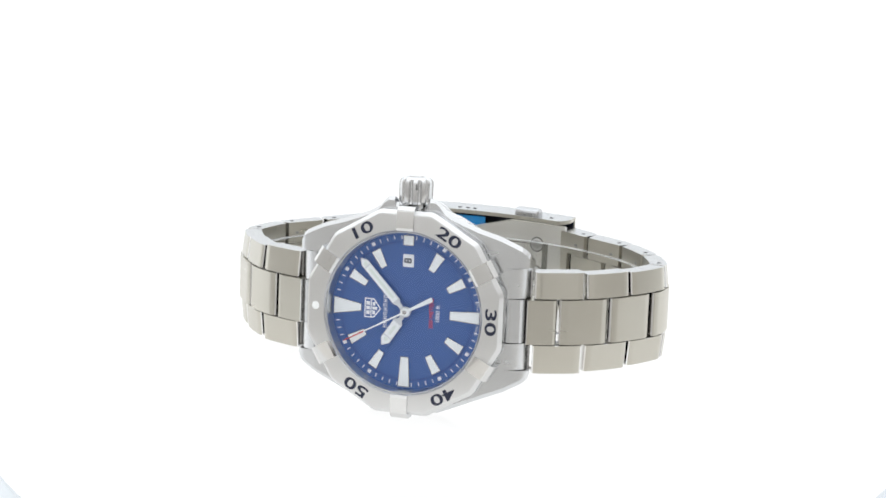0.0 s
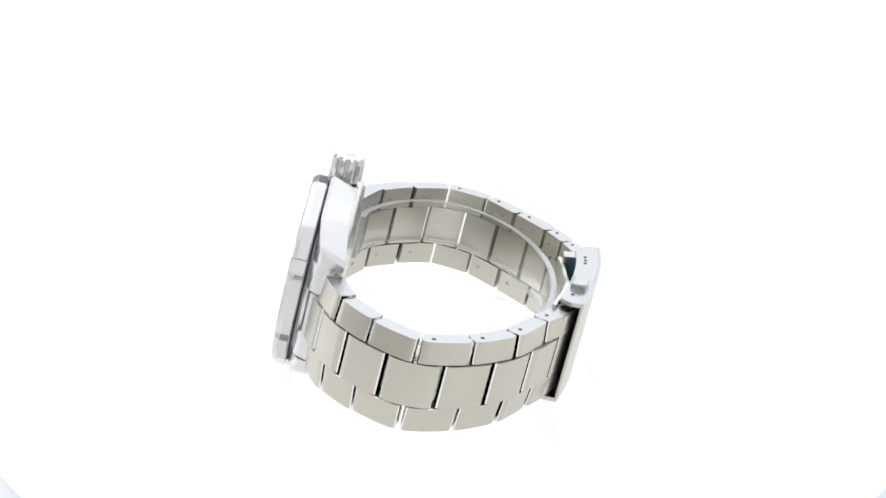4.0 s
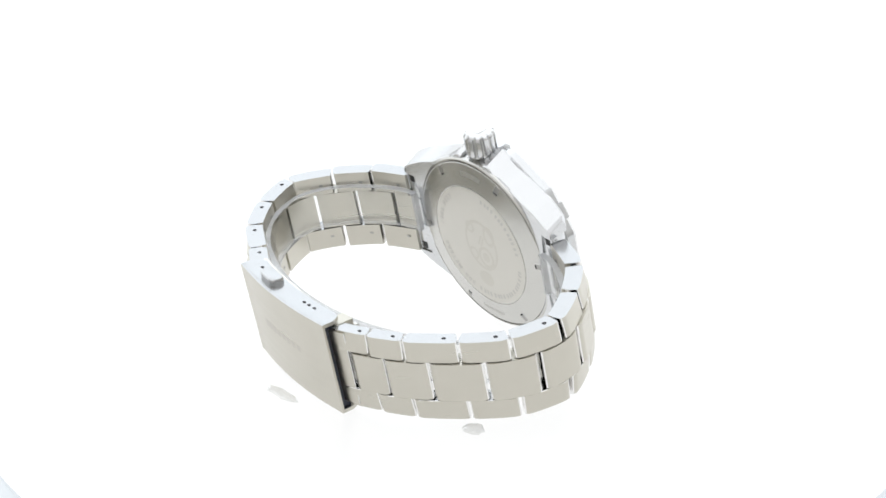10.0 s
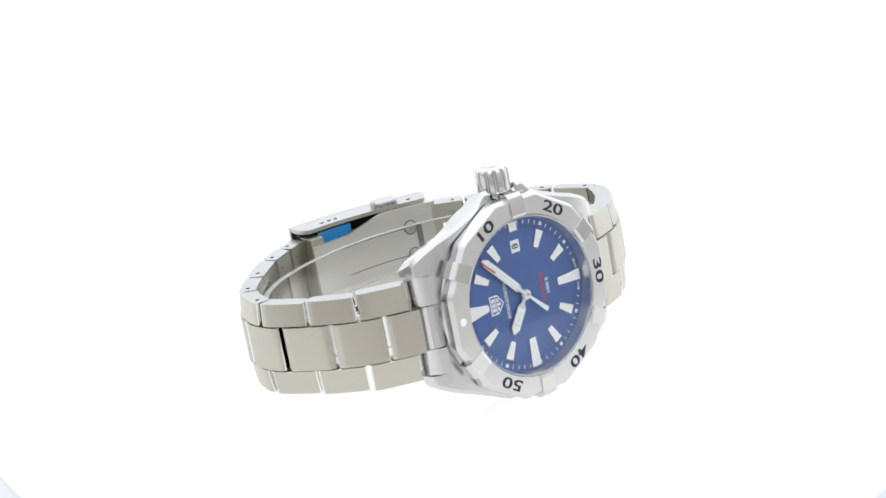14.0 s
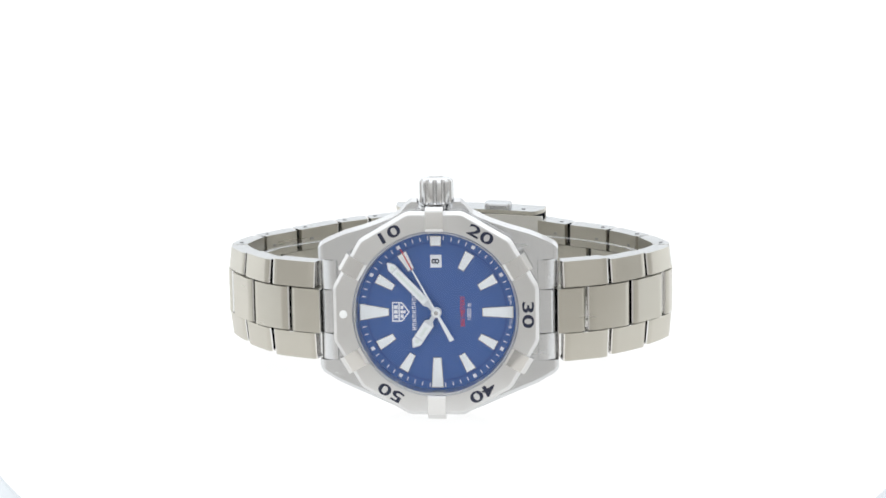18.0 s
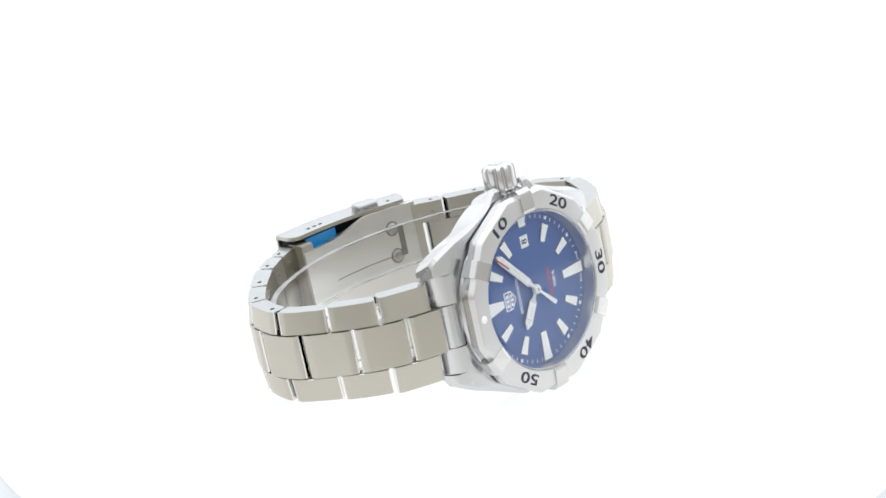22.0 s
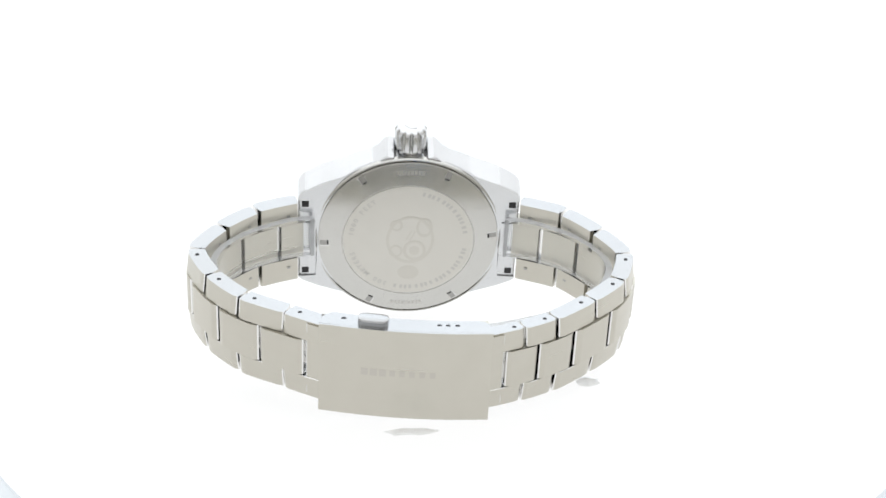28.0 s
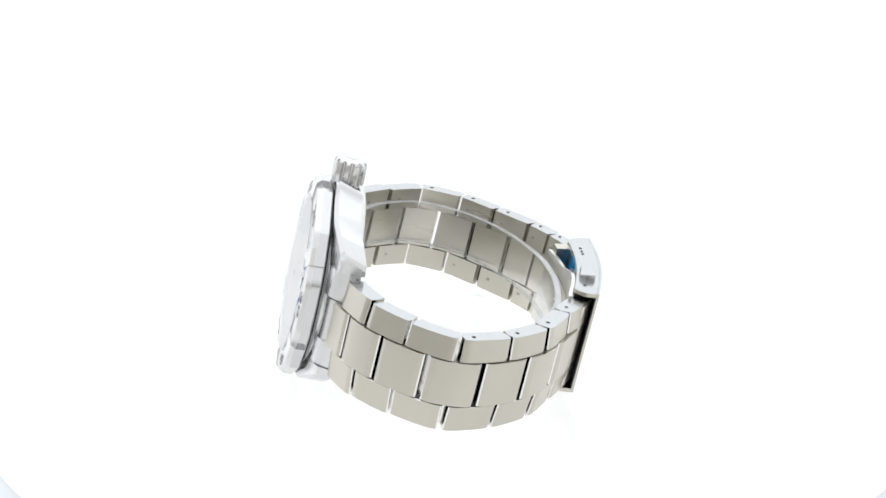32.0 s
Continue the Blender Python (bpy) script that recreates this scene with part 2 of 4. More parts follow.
# ---- the setting ----
def tent():
    w, back, front, low, high = 0.55, 0.75, -0.47, -0.04, 0.75
    split = 0.1
    t = 0.004

    def wall(name, corners, normal, mat, label):
        bm = bmesh.new()
        a = [bm.verts.new(c) for c in corners]
        b = [bm.verts.new(Vector(c) - Vector(normal) * t) for c in corners]
        bm.faces.new(a)
        bm.faces.new(b)
        for i in range(4):
            j = (i + 1) % 4
            bm.faces.new((a[i], a[j], b[j], b[i]))
        tagged(link_mesh(name, bm, mat, smooth=False), label, "light tent", kind="structure")

    for name, x in (("wall_left", -w), ("wall_right", w)):
        nrm = (1 if x < 0 else -1, 0, 0)
        wall(name + "_front", [(x, front, low), (x, split, low), (x, split, high), (x, front, high)], nrm, TENT_DIM, "front half of a light tent's cloth side, dim glow painted rising upward")
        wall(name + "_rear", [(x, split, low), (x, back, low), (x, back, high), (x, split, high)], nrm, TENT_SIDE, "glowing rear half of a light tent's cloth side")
    wall("backdrop", [(-w, back, low), (w, back, low), (w, back, high), (-w, back, high)], (0, -1, 0), TENT_BACK, "plain white cloth backdrop, glow painted brighter upward")
    wall("ceiling", [(-w, front, high), (w, front, high), (w, back, high), (-w, back, high)], (0, 0, -1), TENT_TOP, "glowing white cloth roof of a light tent")
    # front cloth with a round opening for the camera
    bm = bmesh.new()
    cx, cz, r, n = EYE.x, EYE.z - 0.005, 0.05, 48
    rings = []
    for y in (front, front - t):
        inner = [bm.verts.new((cx + r * math.cos(2 * math.pi * k / n), y, cz + r * math.sin(2 * math.pi * k / n))) for k in range(n)]
        outer = []
        for k in range(n):
            dx, dz = math.cos(2 * math.pi * k / n), math.sin(2 * math.pi * k / n)
            s = min((w - 0 if dx > 0 else w) / max(abs(dx), 1e-6), ((high - cz) if dz > 0 else (cz - low)) / max(abs(dz), 1e-6))
            outer.append(bm.verts.new((max(-w, min(w, cx + dx * s)), y, max(low, min(high, cz + dz * s)))))
        rings.append((inner, outer))
    for inner, outer in rings:
        for k in range(n):
            j = (k + 1) % n
            bm.faces.new((inner[k], inner[j], outer[j], outer[k]))
    for k in range(n):
        j = (k + 1) % n
        bm.faces.new((rings[0][0][k], rings[0][0][j], rings[1][0][j], rings[1][0][k]))
    tagged(link_mesh("wall_front", bm, TENT_FRONT, smooth=False), "dimmer white cloth front of a light tent with a round opening, glow painted brighter upward", "light tent", kind="structure")
    # table under the turntable, plain cloth before the tent's opening; both carry an added glow
    def sheet(name, x0, x1, y0, y1, mat, label):
        bm = bmesh.new()
        loft(bm, [[(x0 / mm, y0 / mm, z), (x1 / mm, y0 / mm, z), (x1 / mm, y1 / mm, z), (x0 / mm, y1 / mm, z)] for z in (-40, -12)])
        tagged(link_mesh(name, bm, mat, smooth=False), label, "table", kind="structure")

    sheet("floor", -w, w, -0.16, back, TABLE, "white table top under the turntable with an added bluish glow")
    sheet("floor_front", -w, w, front, -0.16, TABLE_EDGE, "white cloth before the turntable with an added dim warm glow")


tent()


def turntable():
    bm = bmesh.new()
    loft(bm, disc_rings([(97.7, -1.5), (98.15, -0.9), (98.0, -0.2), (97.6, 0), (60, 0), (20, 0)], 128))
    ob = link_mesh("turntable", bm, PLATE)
    tagged(ob, "round glossy white plastic turntable plate with an added glow", "turntable")
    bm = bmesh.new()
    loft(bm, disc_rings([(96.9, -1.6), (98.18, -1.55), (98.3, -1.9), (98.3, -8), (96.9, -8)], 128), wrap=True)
    part("rim", bm, TABLE_RIM, ob, "rim with a painted pale blue glow")
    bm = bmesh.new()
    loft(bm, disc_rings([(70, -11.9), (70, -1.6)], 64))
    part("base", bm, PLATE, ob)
    return ob


TURNTABLE = turntable()

# ---- the watch ----
WATCH = new("wristwatch")
tagged(WATCH, "steel diver's wristwatch with blue dial, lying on its side", "watch")
DIAL_Z = -2.75


def case():
    bm = bmesh.new()

    def run(side):
        if side > 0:      # crown side with guards
            w = [(0, 20.2), (2.3, 20.2), (2.7, 20.9), (3.3, 21.2), (3.42, 21.9), (3.6, 22.3), (4.8, 22.3), (5.6, 21.7), (6.8, 20.25), (8.3, 19.3), (10.8, 18.3), (14, 17.15), (18, 15.95), (19.4, 15.35), (20.6, 14.8), (22.0, 14.15), (22.7, 13.7), (23.2, 13.25), (23.55, 12.6)]
        else:
            w = [(0, 20.2), (2.3, 20.18), (2.7, 20.17), (3.35, 20.15), (3.42, 20.14), (3.6, 20.12), (4.8, 20.06), (5.6, 19.97), (6.8, 19.8), (9, 18.9), (14, 16.7), (19.4, 14.5), (19.8, 14.3), (22.0, 13.1), (22.7, 12.7), (23.2, 12.3), (23.55, 11.8)]
        st = [(-y, x) for y, x in reversed(w)] + w[1:]
        rings = []
        for y, x in st:
            ay = abs(y)
            xin = 10.0 if ay > 19.6 else 0.0
            f = max(0, (ay - 12) / 11.6)
            zt = -3.45 - 1.85 * f ** 1.6
            zb = -9.2 - 1.3 * f ** 1.3
            tip = max(0, ay - 22.4) ** 2
            zt, zb = zt - 0.4 * tip, zb + 0.1 * tip
            k = 0.12 * max(0, min(1, (8.0 - ay) / 3))      # the guards are cut back behind
            inset = 1.5 + 3.2 * k - 1.1 * max(0, 1 - abs(ay - 9) / 5)
            low = (x - inset - 0.3, zb, x - inset, zb + 0.35) if side > 0 else (x - 1.8, zb, x, zb + 2.4)
            rings.append([(side * xin, y, zb), (side * low[0], y, low[1]), (side * low[2], y, low[3]), (side * x, y, zt - 0.7), (side * (x - 0.8), y, zt), (side * xin, y, zt)])
        loft(bm, rings)

    run(1)
    run(-1)
    soften(bm, 0.3, 40, 2)
    bmesh.ops.recalc_face_normals(bm, faces=bm.faces)
    for f in bm.faces:
        if f.normal.x > 0.5:
            f.material_index = 1
    loft(bm, disc_rings([(19.3, -9.0), (19.75, -8.4), (19.75, -4.0), (19.3, -3.5), (16.0, -3.5), (16.0, -9.0)], 120), wrap=True)
    return part("case", bm, [ST_CASE, ST_FLANK], WATCH, "brushed steel case with lugs and crown guards")


case()


def bezel():
    n = 180

    def flat(a):
        d = (a + 15) % 30 - 15
        return 1 / math.cos(radians(d))

    bm = bmesh.new()
    prof = [(16.0, -3.2, 0), (16.0, -0.15, 0), (16.25, 0.12, 0), (16.4, 0.12, 0.05), (19.1, 0.02, 1), (19.4, -0.1, 1), (20.05, -1.1, 1), (20.05, -2.85, 1), (19.8, -3.08, 1), (18.0, -3.1, 0)]
    rings = []
    for r, z, k in prof:
        rings.append([tuple(polar(r * (1 + k * (flat(360 * i / n) - 1)), 360 * i / n, z)) for i in range(n)])
    loft(bm, rings, wrap=True)
    bm.normal_update()
    for f in bm.faces:
        if abs(f.normal.z) < 0.45:
            f.material_index = 1
    ob = part("bezel", bm, [ST_BEZEL, ST_RING], WATCH, "twelve-sided satin steel diver's bezel")
    # added black ring that darkens the seam between bezel and case
    bm = bmesh.new()
    loft(bm, disc_rings([(18.0, -3.6), (19.3, -3.6), (19.3, -3.0), (18.0, -3.0)], 120), wrap=True)
    part("gap_shade_ring", bm, RECESS_SHADE, ob, "dark ring painted as shade in the gap under the bezel")
    # six raised grips
    bm = bmesh.new()
    hw = 1.75
    sec = [(16.15, -0.6), (16.15, 0.2), (16.7, 0.44), (19.75, 0.2), (20.2, 0.0), (20.85, -0.8), (20.85, -2.8), (19.0, -3.0)]
    rings = [[(x * (1 if y < 19 else 1.0), y, z) for y, z in sec] for x in (-hw, hw)]
    loft(bm, rings)
    soften(bm, 0.14)
    bm.normal_update()
    for f in bm.faces:
        if abs(f.normal.z) < 0.4:
            f.material_index = 1
    me = None
    for k in range(6):
        if me is None:
            on_face(bm, 30)
            g = part("grip", bm, [ST_POL, ST_RING], ob, "polished raised grip")
            me = g.data
        else:
            g = new("grip", me)
            g.parent = ob
            crisp(g)
            g.matrix_basis = Matrix.Rotation(radians(-60 * k), 4, "Z")
            tagged(g, "polished raised grip")
    for a, s in ((60, "10"), (120, "20"), (180, "30"), (240, "40"), (300, "50")):
        p = polar(17.85, a, 0.055)
        m = Matrix.Translation(p * mm) @ Matrix.Rotation(radians(-a), 4, "Z") @ Matrix.Rotation(radians(-2.1), 4, "X")
        letters("numeral", s, 3.1, m, NAVY_INK, ob, bold=0.06, wide=1.75, deep=0.035, label="dark blue numeral " + s)
    bm = bmesh.new()
    loft(bm, disc_rings([(0.82, -0.2), (0.82, 0.05), (0.6, 0.16), (0.2, 0.2)], 24))
    bmesh.ops.translate(bm, verts=bm.verts, vec=polar(17.95, 0, 0) * mm)
    part("pip", bm, LUME, ob, "round white lume pip")
    return ob


bezel()


def dial():
    bm = bmesh.new()
    loft(bm, disc_rings([(15.9, DIAL_Z - 0.6), (15.9, DIAL_Z), (13.75, DIAL_Z), (13.72, DIAL_Z - 0.05), (13.6, DIAL_Z - 0.05), (13.57, DIAL_Z), (6, DIAL_Z), (0.3, DIAL_Z)], 128))
    face = part("dial", bm, DIAL, WATCH, "plain blue dial with applied white markers")
    # minute track line
    bm = bmesh.new()
    loft(bm, [r for r in disc_rings([(13.58, DIAL_Z + 0.004), (13.74, DIAL_Z + 0.004)], 128)], closed_ends=False)
    part("track_line", bm, RING_BLUE, face)
    # inner wall between dial and crystal
    bm = bmesh.new()
    loft(bm, disc_rings([(15.45, DIAL_Z), (15.75, -0.35), (15.98, -0.35), (15.98, DIAL_Z)], 128), wrap=True)
    part("inner_ring", bm, ST_BEZEL, WATCH, "narrow steel ring under the crystal edge")

    def marker(a, r0, r1, w0, w1):
        bm = bmesh.new()
        z = DIAL_Z
        slab(bm, [(-w0 / 2, r0), (w0 / 2, r0), (w1 / 2, r1), (-w1 / 2, r1)], z - 0.02, z + 0.32)
        soften(bm, 0.06, segments=1)
        on_face(bm, a)
        mk = part("hour_marker", bm, ST_POL, face)
        bm = bmesh.new()
        e = 0.13
        slab(bm, [(-w0 / 2 + e, r0 + e), (w0 / 2 - e, r0 + e), (w1 / 2 - e, r1 - e), (-w1 / 2 + e, r1 - e)], z + 0.2, z + 0.345)
        on_face(bm, a)
        part("lume", bm, LUME, mk)

    marker(0, 9.3, 15.1, 1.45, 3.4)
    marker(180, 8.9, 15.0, 1.7, 2.45)
    marker(270, 9.0, 15.0, 1.7, 2.45)
    marker(90, 13.0, 15.0, 2.1, 2.25)
    for h in (1, 2, 4, 5, 7, 8, 10, 11):
        marker(h * 30, 9.6, 13.35, 1.35, 2.05)
    # minute strokes and squares
    for i in range(60):
        if i in (0, 15, 30, 45) or i in (29, 31):
            continue
        bm = bmesh.new()
        if i % 5 == 0:
            slab(bm, [(-0.36, 14.25), (0.36, 14.25), (0.36, 14.97), (-0.36, 14.97)], DIAL_Z, DIAL_Z + 0.03)
            nm = "minute_square"
        else:
            slab(bm, [(-0.085, 14.2), (0.085, 14.2), (0.085, 14.95), (-0.085, 14.95)], DIAL_Z, DIAL_Z + 0.02)
            nm = "minute_stroke"
        on_face(bm, i * 6)
        part(nm, bm, WHITE_INK, face, smooth=False)
    # date window
    bm = bmesh.new()
    slab(bm, [(8.75, -1.1), (11.25, -1.1), (11.25, 1.1), (8.75, 1.1)], DIAL_Z - 0.02, DIAL_Z + 0.05)
    dw = part("date_window", bm, WHITE_INK, face, "white date window", smooth=False)
    letters("date_number", "8", 2.15, Matrix.Translation((10.0 * mm, 0, (DIAL_Z + 0.07) * mm)), NAVY_INK, dw, bold=0.03, wide=1.05, deep=0.01)
    # writing on the dial, face up: right of the picture plane is three o'clock
    zt = (DIAL_Z + 0.02) * mm
    letters("depth_text", "300 METERS", 1.18, Matrix.Translation((0, -5.1 * mm, zt)), RED_INK, face, bold=0.02, wide=0.98, deep=0.01, label="red depth writing")
    letters("feet_text", "1000 ft", 1.15, Matrix.Translation((0, -6.4 * mm, zt)), WHITE_INK, face, bold=0.01, wide=1.05, deep=0.01, label="white depth writing in feet")
    for s, a in (("SWISS", 189.5), ("MADE", 170.8)):
        m = Matrix.Translation(polar(14.6, a, DIAL_Z + 0.02) * mm) @ Matrix.Rotation(radians(180 - a), 4, "Z")
        letters("small_text", s, 0.72, m, WHITE_INK, face, deep=0.008, wide=1.0)
    # maker's shield and line, as plain shapes
    bm = bmesh.new()

    def shield(g, e):
        return [(-1.95 + e, 8.75 - e), (1.95 - e, 8.75 - e), (1.95 - e, 6.9), (1.75 - e, 6.6), (0, 5.3 + e), (-1.75 + e, 6.6), (-1.95 + e, 6.9)]
    slab(bm, shield(0, 0), DIAL_Z - 0.01, DIAL_Z + 0.05)
    em = part("emblem", bm, WHITE_INK, face, "white shield-shaped emblem", smooth=False)
    bm = bmesh.new()
    slab(bm, [(-1.7, 8.5), (1.7, 8.5), (1.7, 7.5), (-1.7, 7.5)], DIAL_Z, DIAL_Z + 0.058)
    part("emblem_field", bm, DIAL, em, smooth=False)
    bm = bmesh.new()
    slab(bm, [(-1.7, 7.25), (1.7, 7.25), (1.55, 6.75), (0, 5.6), (-1.55, 6.75)], DIAL_Z, DIAL_Z + 0.058)
    part("emblem_field", bm, DIAL, em, smooth=False)
    for x0, x1, y0, y1 in ((-1.3, -0.55, 7.62, 8.38), (-0.35, 0.35, 7.62, 8.38), (0.55, 1.3, 7.62, 8.38), (-1.25, -0.5, 6.5, 7.1), (-0.3, 0.3, 6.1, 7.1), (0.5, 1.25, 6.5, 7.1)):
        bm = bmesh.new()
        slab(bm, [(x0, y0), (x1, y0), (x1, y1), (x0, y1)], DIAL_Z, DIAL_Z + 0.064)
        part("emblem_bar", bm, WHITE_INK, em, smooth=False)
    for i in range(9):
        bm = bmesh.new()
        x = -3.35 + i * 0.84
        for q in (-0.2, 0.2):
            slab(bm, [(x + q - 0.075, 4.0), (x + q + 0.075, 4.0), (x + q + 0.075, 4.85), (x + q - 0.075, 4.85)], DIAL_Z, DIAL_Z + 0.03)
        slab(bm, [(x - 0.12, 4.36 + 0.3 * (i % 2)), (x + 0.12, 4.36 + 0.3 * (i % 2)), (x + 0.12, 4.5 + 0.3 * (i % 2)), (x - 0.12, 4.5 + 0.3 * (i % 2))], DIAL_Z, DIAL_Z + 0.028)
        part("name_bar", bm, WHITE_INK, face, smooth=False)
    return face


dial()


def hand_shape(name, a, stem, wide, body, tip, z, label):
    bm = bmesh.new()
    out = [(-0.42, 0.3), (0.42, 0.3), (0.42, stem), (wide, stem + 0.6), (wide, body), (0.15, tip), (-0.15, tip), (-wide, body), (-wide, stem + 0.6), (-0.42, stem)]
    slab(bm, out, z, z + 0.16)
    soften(bm, 0.05, segments=1)
    loft(bm, disc_rings([(1.05, z), (1.05, z + 0.16), (0.3, z + 0.16)], 32))
    on_face(bm, a)
    h = part(name, bm, HAND, WATCH, label)
    e = 0.13
    bm = bmesh.new()
    slab(bm, [(-wide + e, stem + 0.9), (wide - e, stem + 0.9), (wide - e, body - 1.0), (-wide + e, body - 1.0)], z + 0.1, z + 0.185)
    on_face(bm, a)
    part("lume", bm, LUME, h)
    bm = bmesh.new()
    slab(bm, [(-wide + e, body - 0.75), (wide - e, body - 0.75), (wide - e, body - 0.05), (0.1, tip - 0.35), (-0.1, tip - 0.35), (-wide + e, body - 0.05)], z + 0.1, z + 0.185)
    on_face(bm, a)
    part("lume", bm, LUME, h)
    bm = bmesh.new()
    loft(bm, disc_rings([(0.42, z + 0.17), (0.42, z + 0.2), (0.1, z + 0.2)], 20))
    bmesh.ops.translate(bm, verts=bm.verts, vec=(0, (body - 0.3) * mm, 0))
    on_face(bm, a)
    part("lume_dot", bm, LUME_OLD, h)
    bm = bmesh.new()
    slab(bm, [(-0.3, stem + 1.6), (0.3, stem + 1.6), (0.3, body - 1.5), (-0.3, body - 1.5)], z + 0.17, z + 0.195)
    on_face(bm, a)
    part("lume_stripe", bm, LUME_OLD, h)
    return h


hand_shape("hour_hand", 304.0, 2.0, 1.05, 7.2, 8.4, DIAL_Z + 0.55, "steel hour hand filled with white lume")
hand_shape("minute_hand", 46.0, 2.0, 0.85, 12.5, 13.6, DIAL_Z + 0.85, "steel minute hand filled with white lume")


def second_hand():
    z = DIAL_Z + 1.15
    bm = bmesh.new()
    slab(bm, [(-0.48, -6.3), (0.48, -6.3), (0.22, 0), (0.13, 9.6), (-0.13, 9.6), (-0.22, 0)], z, z + 0.1)
    loft(bm, disc_rings([(0.85, z), (0.85, z + 0.1), (0.55, z + 0.22), (0.15, z + 0.22)], 32))
    h = part("second_hand", bm, LUME, WATCH, "thin white second hand with a red tip")
    bm = bmesh.new()
    slab(bm, [(-0.14, 9.6), (0.14, 9.6), (0.1, 14.2), (-0.1, 14.2)], z, z + 0.1)
    part("red_tip", bm, RED_INK, h, "red tip")
    bm = bmesh.new()
    loft(bm, disc_rings([(0.42, z + 0.2), (0.42, z + 0.32), (0.1, z + 0.34)], 24))
    part("centre_cap", bm, ST_POL, h)
    return h


SECOND = second_hand()


def crystal():
    bm = bmesh.new()
    loft(bm, disc_rings([(15.97, -0.3), (15.97, 0.2), (15.7, 0.38), (8, 0.4), (0.5, 0.4)], 128), closed_ends=False)
    ob = part("crystal", bm, CRYSTAL, WATCH, "flat clear sapphire crystal")
    ob.visible_shadow = False


crystal()


def crown():
    """Turned about the three o'clock axis: built along z, then laid along x."""
    lay = Matrix.Translation((0, 0, -5.9 * mm)) @ Matrix.Rotation(radians(90), 4, "Y")
    n = 288

    def ring(r, z, flute):
        out = []
        for k in range(n):
            a = 2 * math.pi * k / n
            s = math.cos(12 * a)
            out.append(((r - flute * max(0, s) ** 0.7 if s > 0 else r) * math.cos(a), (r - flute * max(0, s) ** 0.7 if s > 0 else r) * math.sin(a), z))
        return out

    bm = bmesh.new()
    loft(bm, [ring(2.6, 19.8, 0), ring(2.6, 21.0, 0)])
    bm.transform(lay)
    part("crown_tube", bm, ST_POL, WATCH)
    bm = bmesh.new()
    loft(bm, [ring(2.9, 20.9, 0), ring(3.2, 21.05, 0.1), ring(3.3, 21.3, 0.4), ring(3.35, 21.5, 0.52), ring(3.35, 25.1, 0.52), ring(3.28, 25.4, 0.46), ring(3.0, 25.78, 0.18), ring(2.6, 26.03, 0.0), ring(2.2, 26.13, 0), ring(0.4, 26.23, 0)])
    bm.transform(lay)
    cr = part("crown", bm, ST_CROWN, WATCH, "fluted polished steel screw-down crown")
    bm = bmesh.new()
    slab(bm, [(-1.2, 1.2), (1.2, 1.2), (1.2, -0.3), (0, -1.4), (-1.2, -0.3)], 26.08, 26.28)
    bm.transform(lay)
    part("crown_emblem", bm, ST_BEZEL, cr, "small raised shield emblem")


crown()


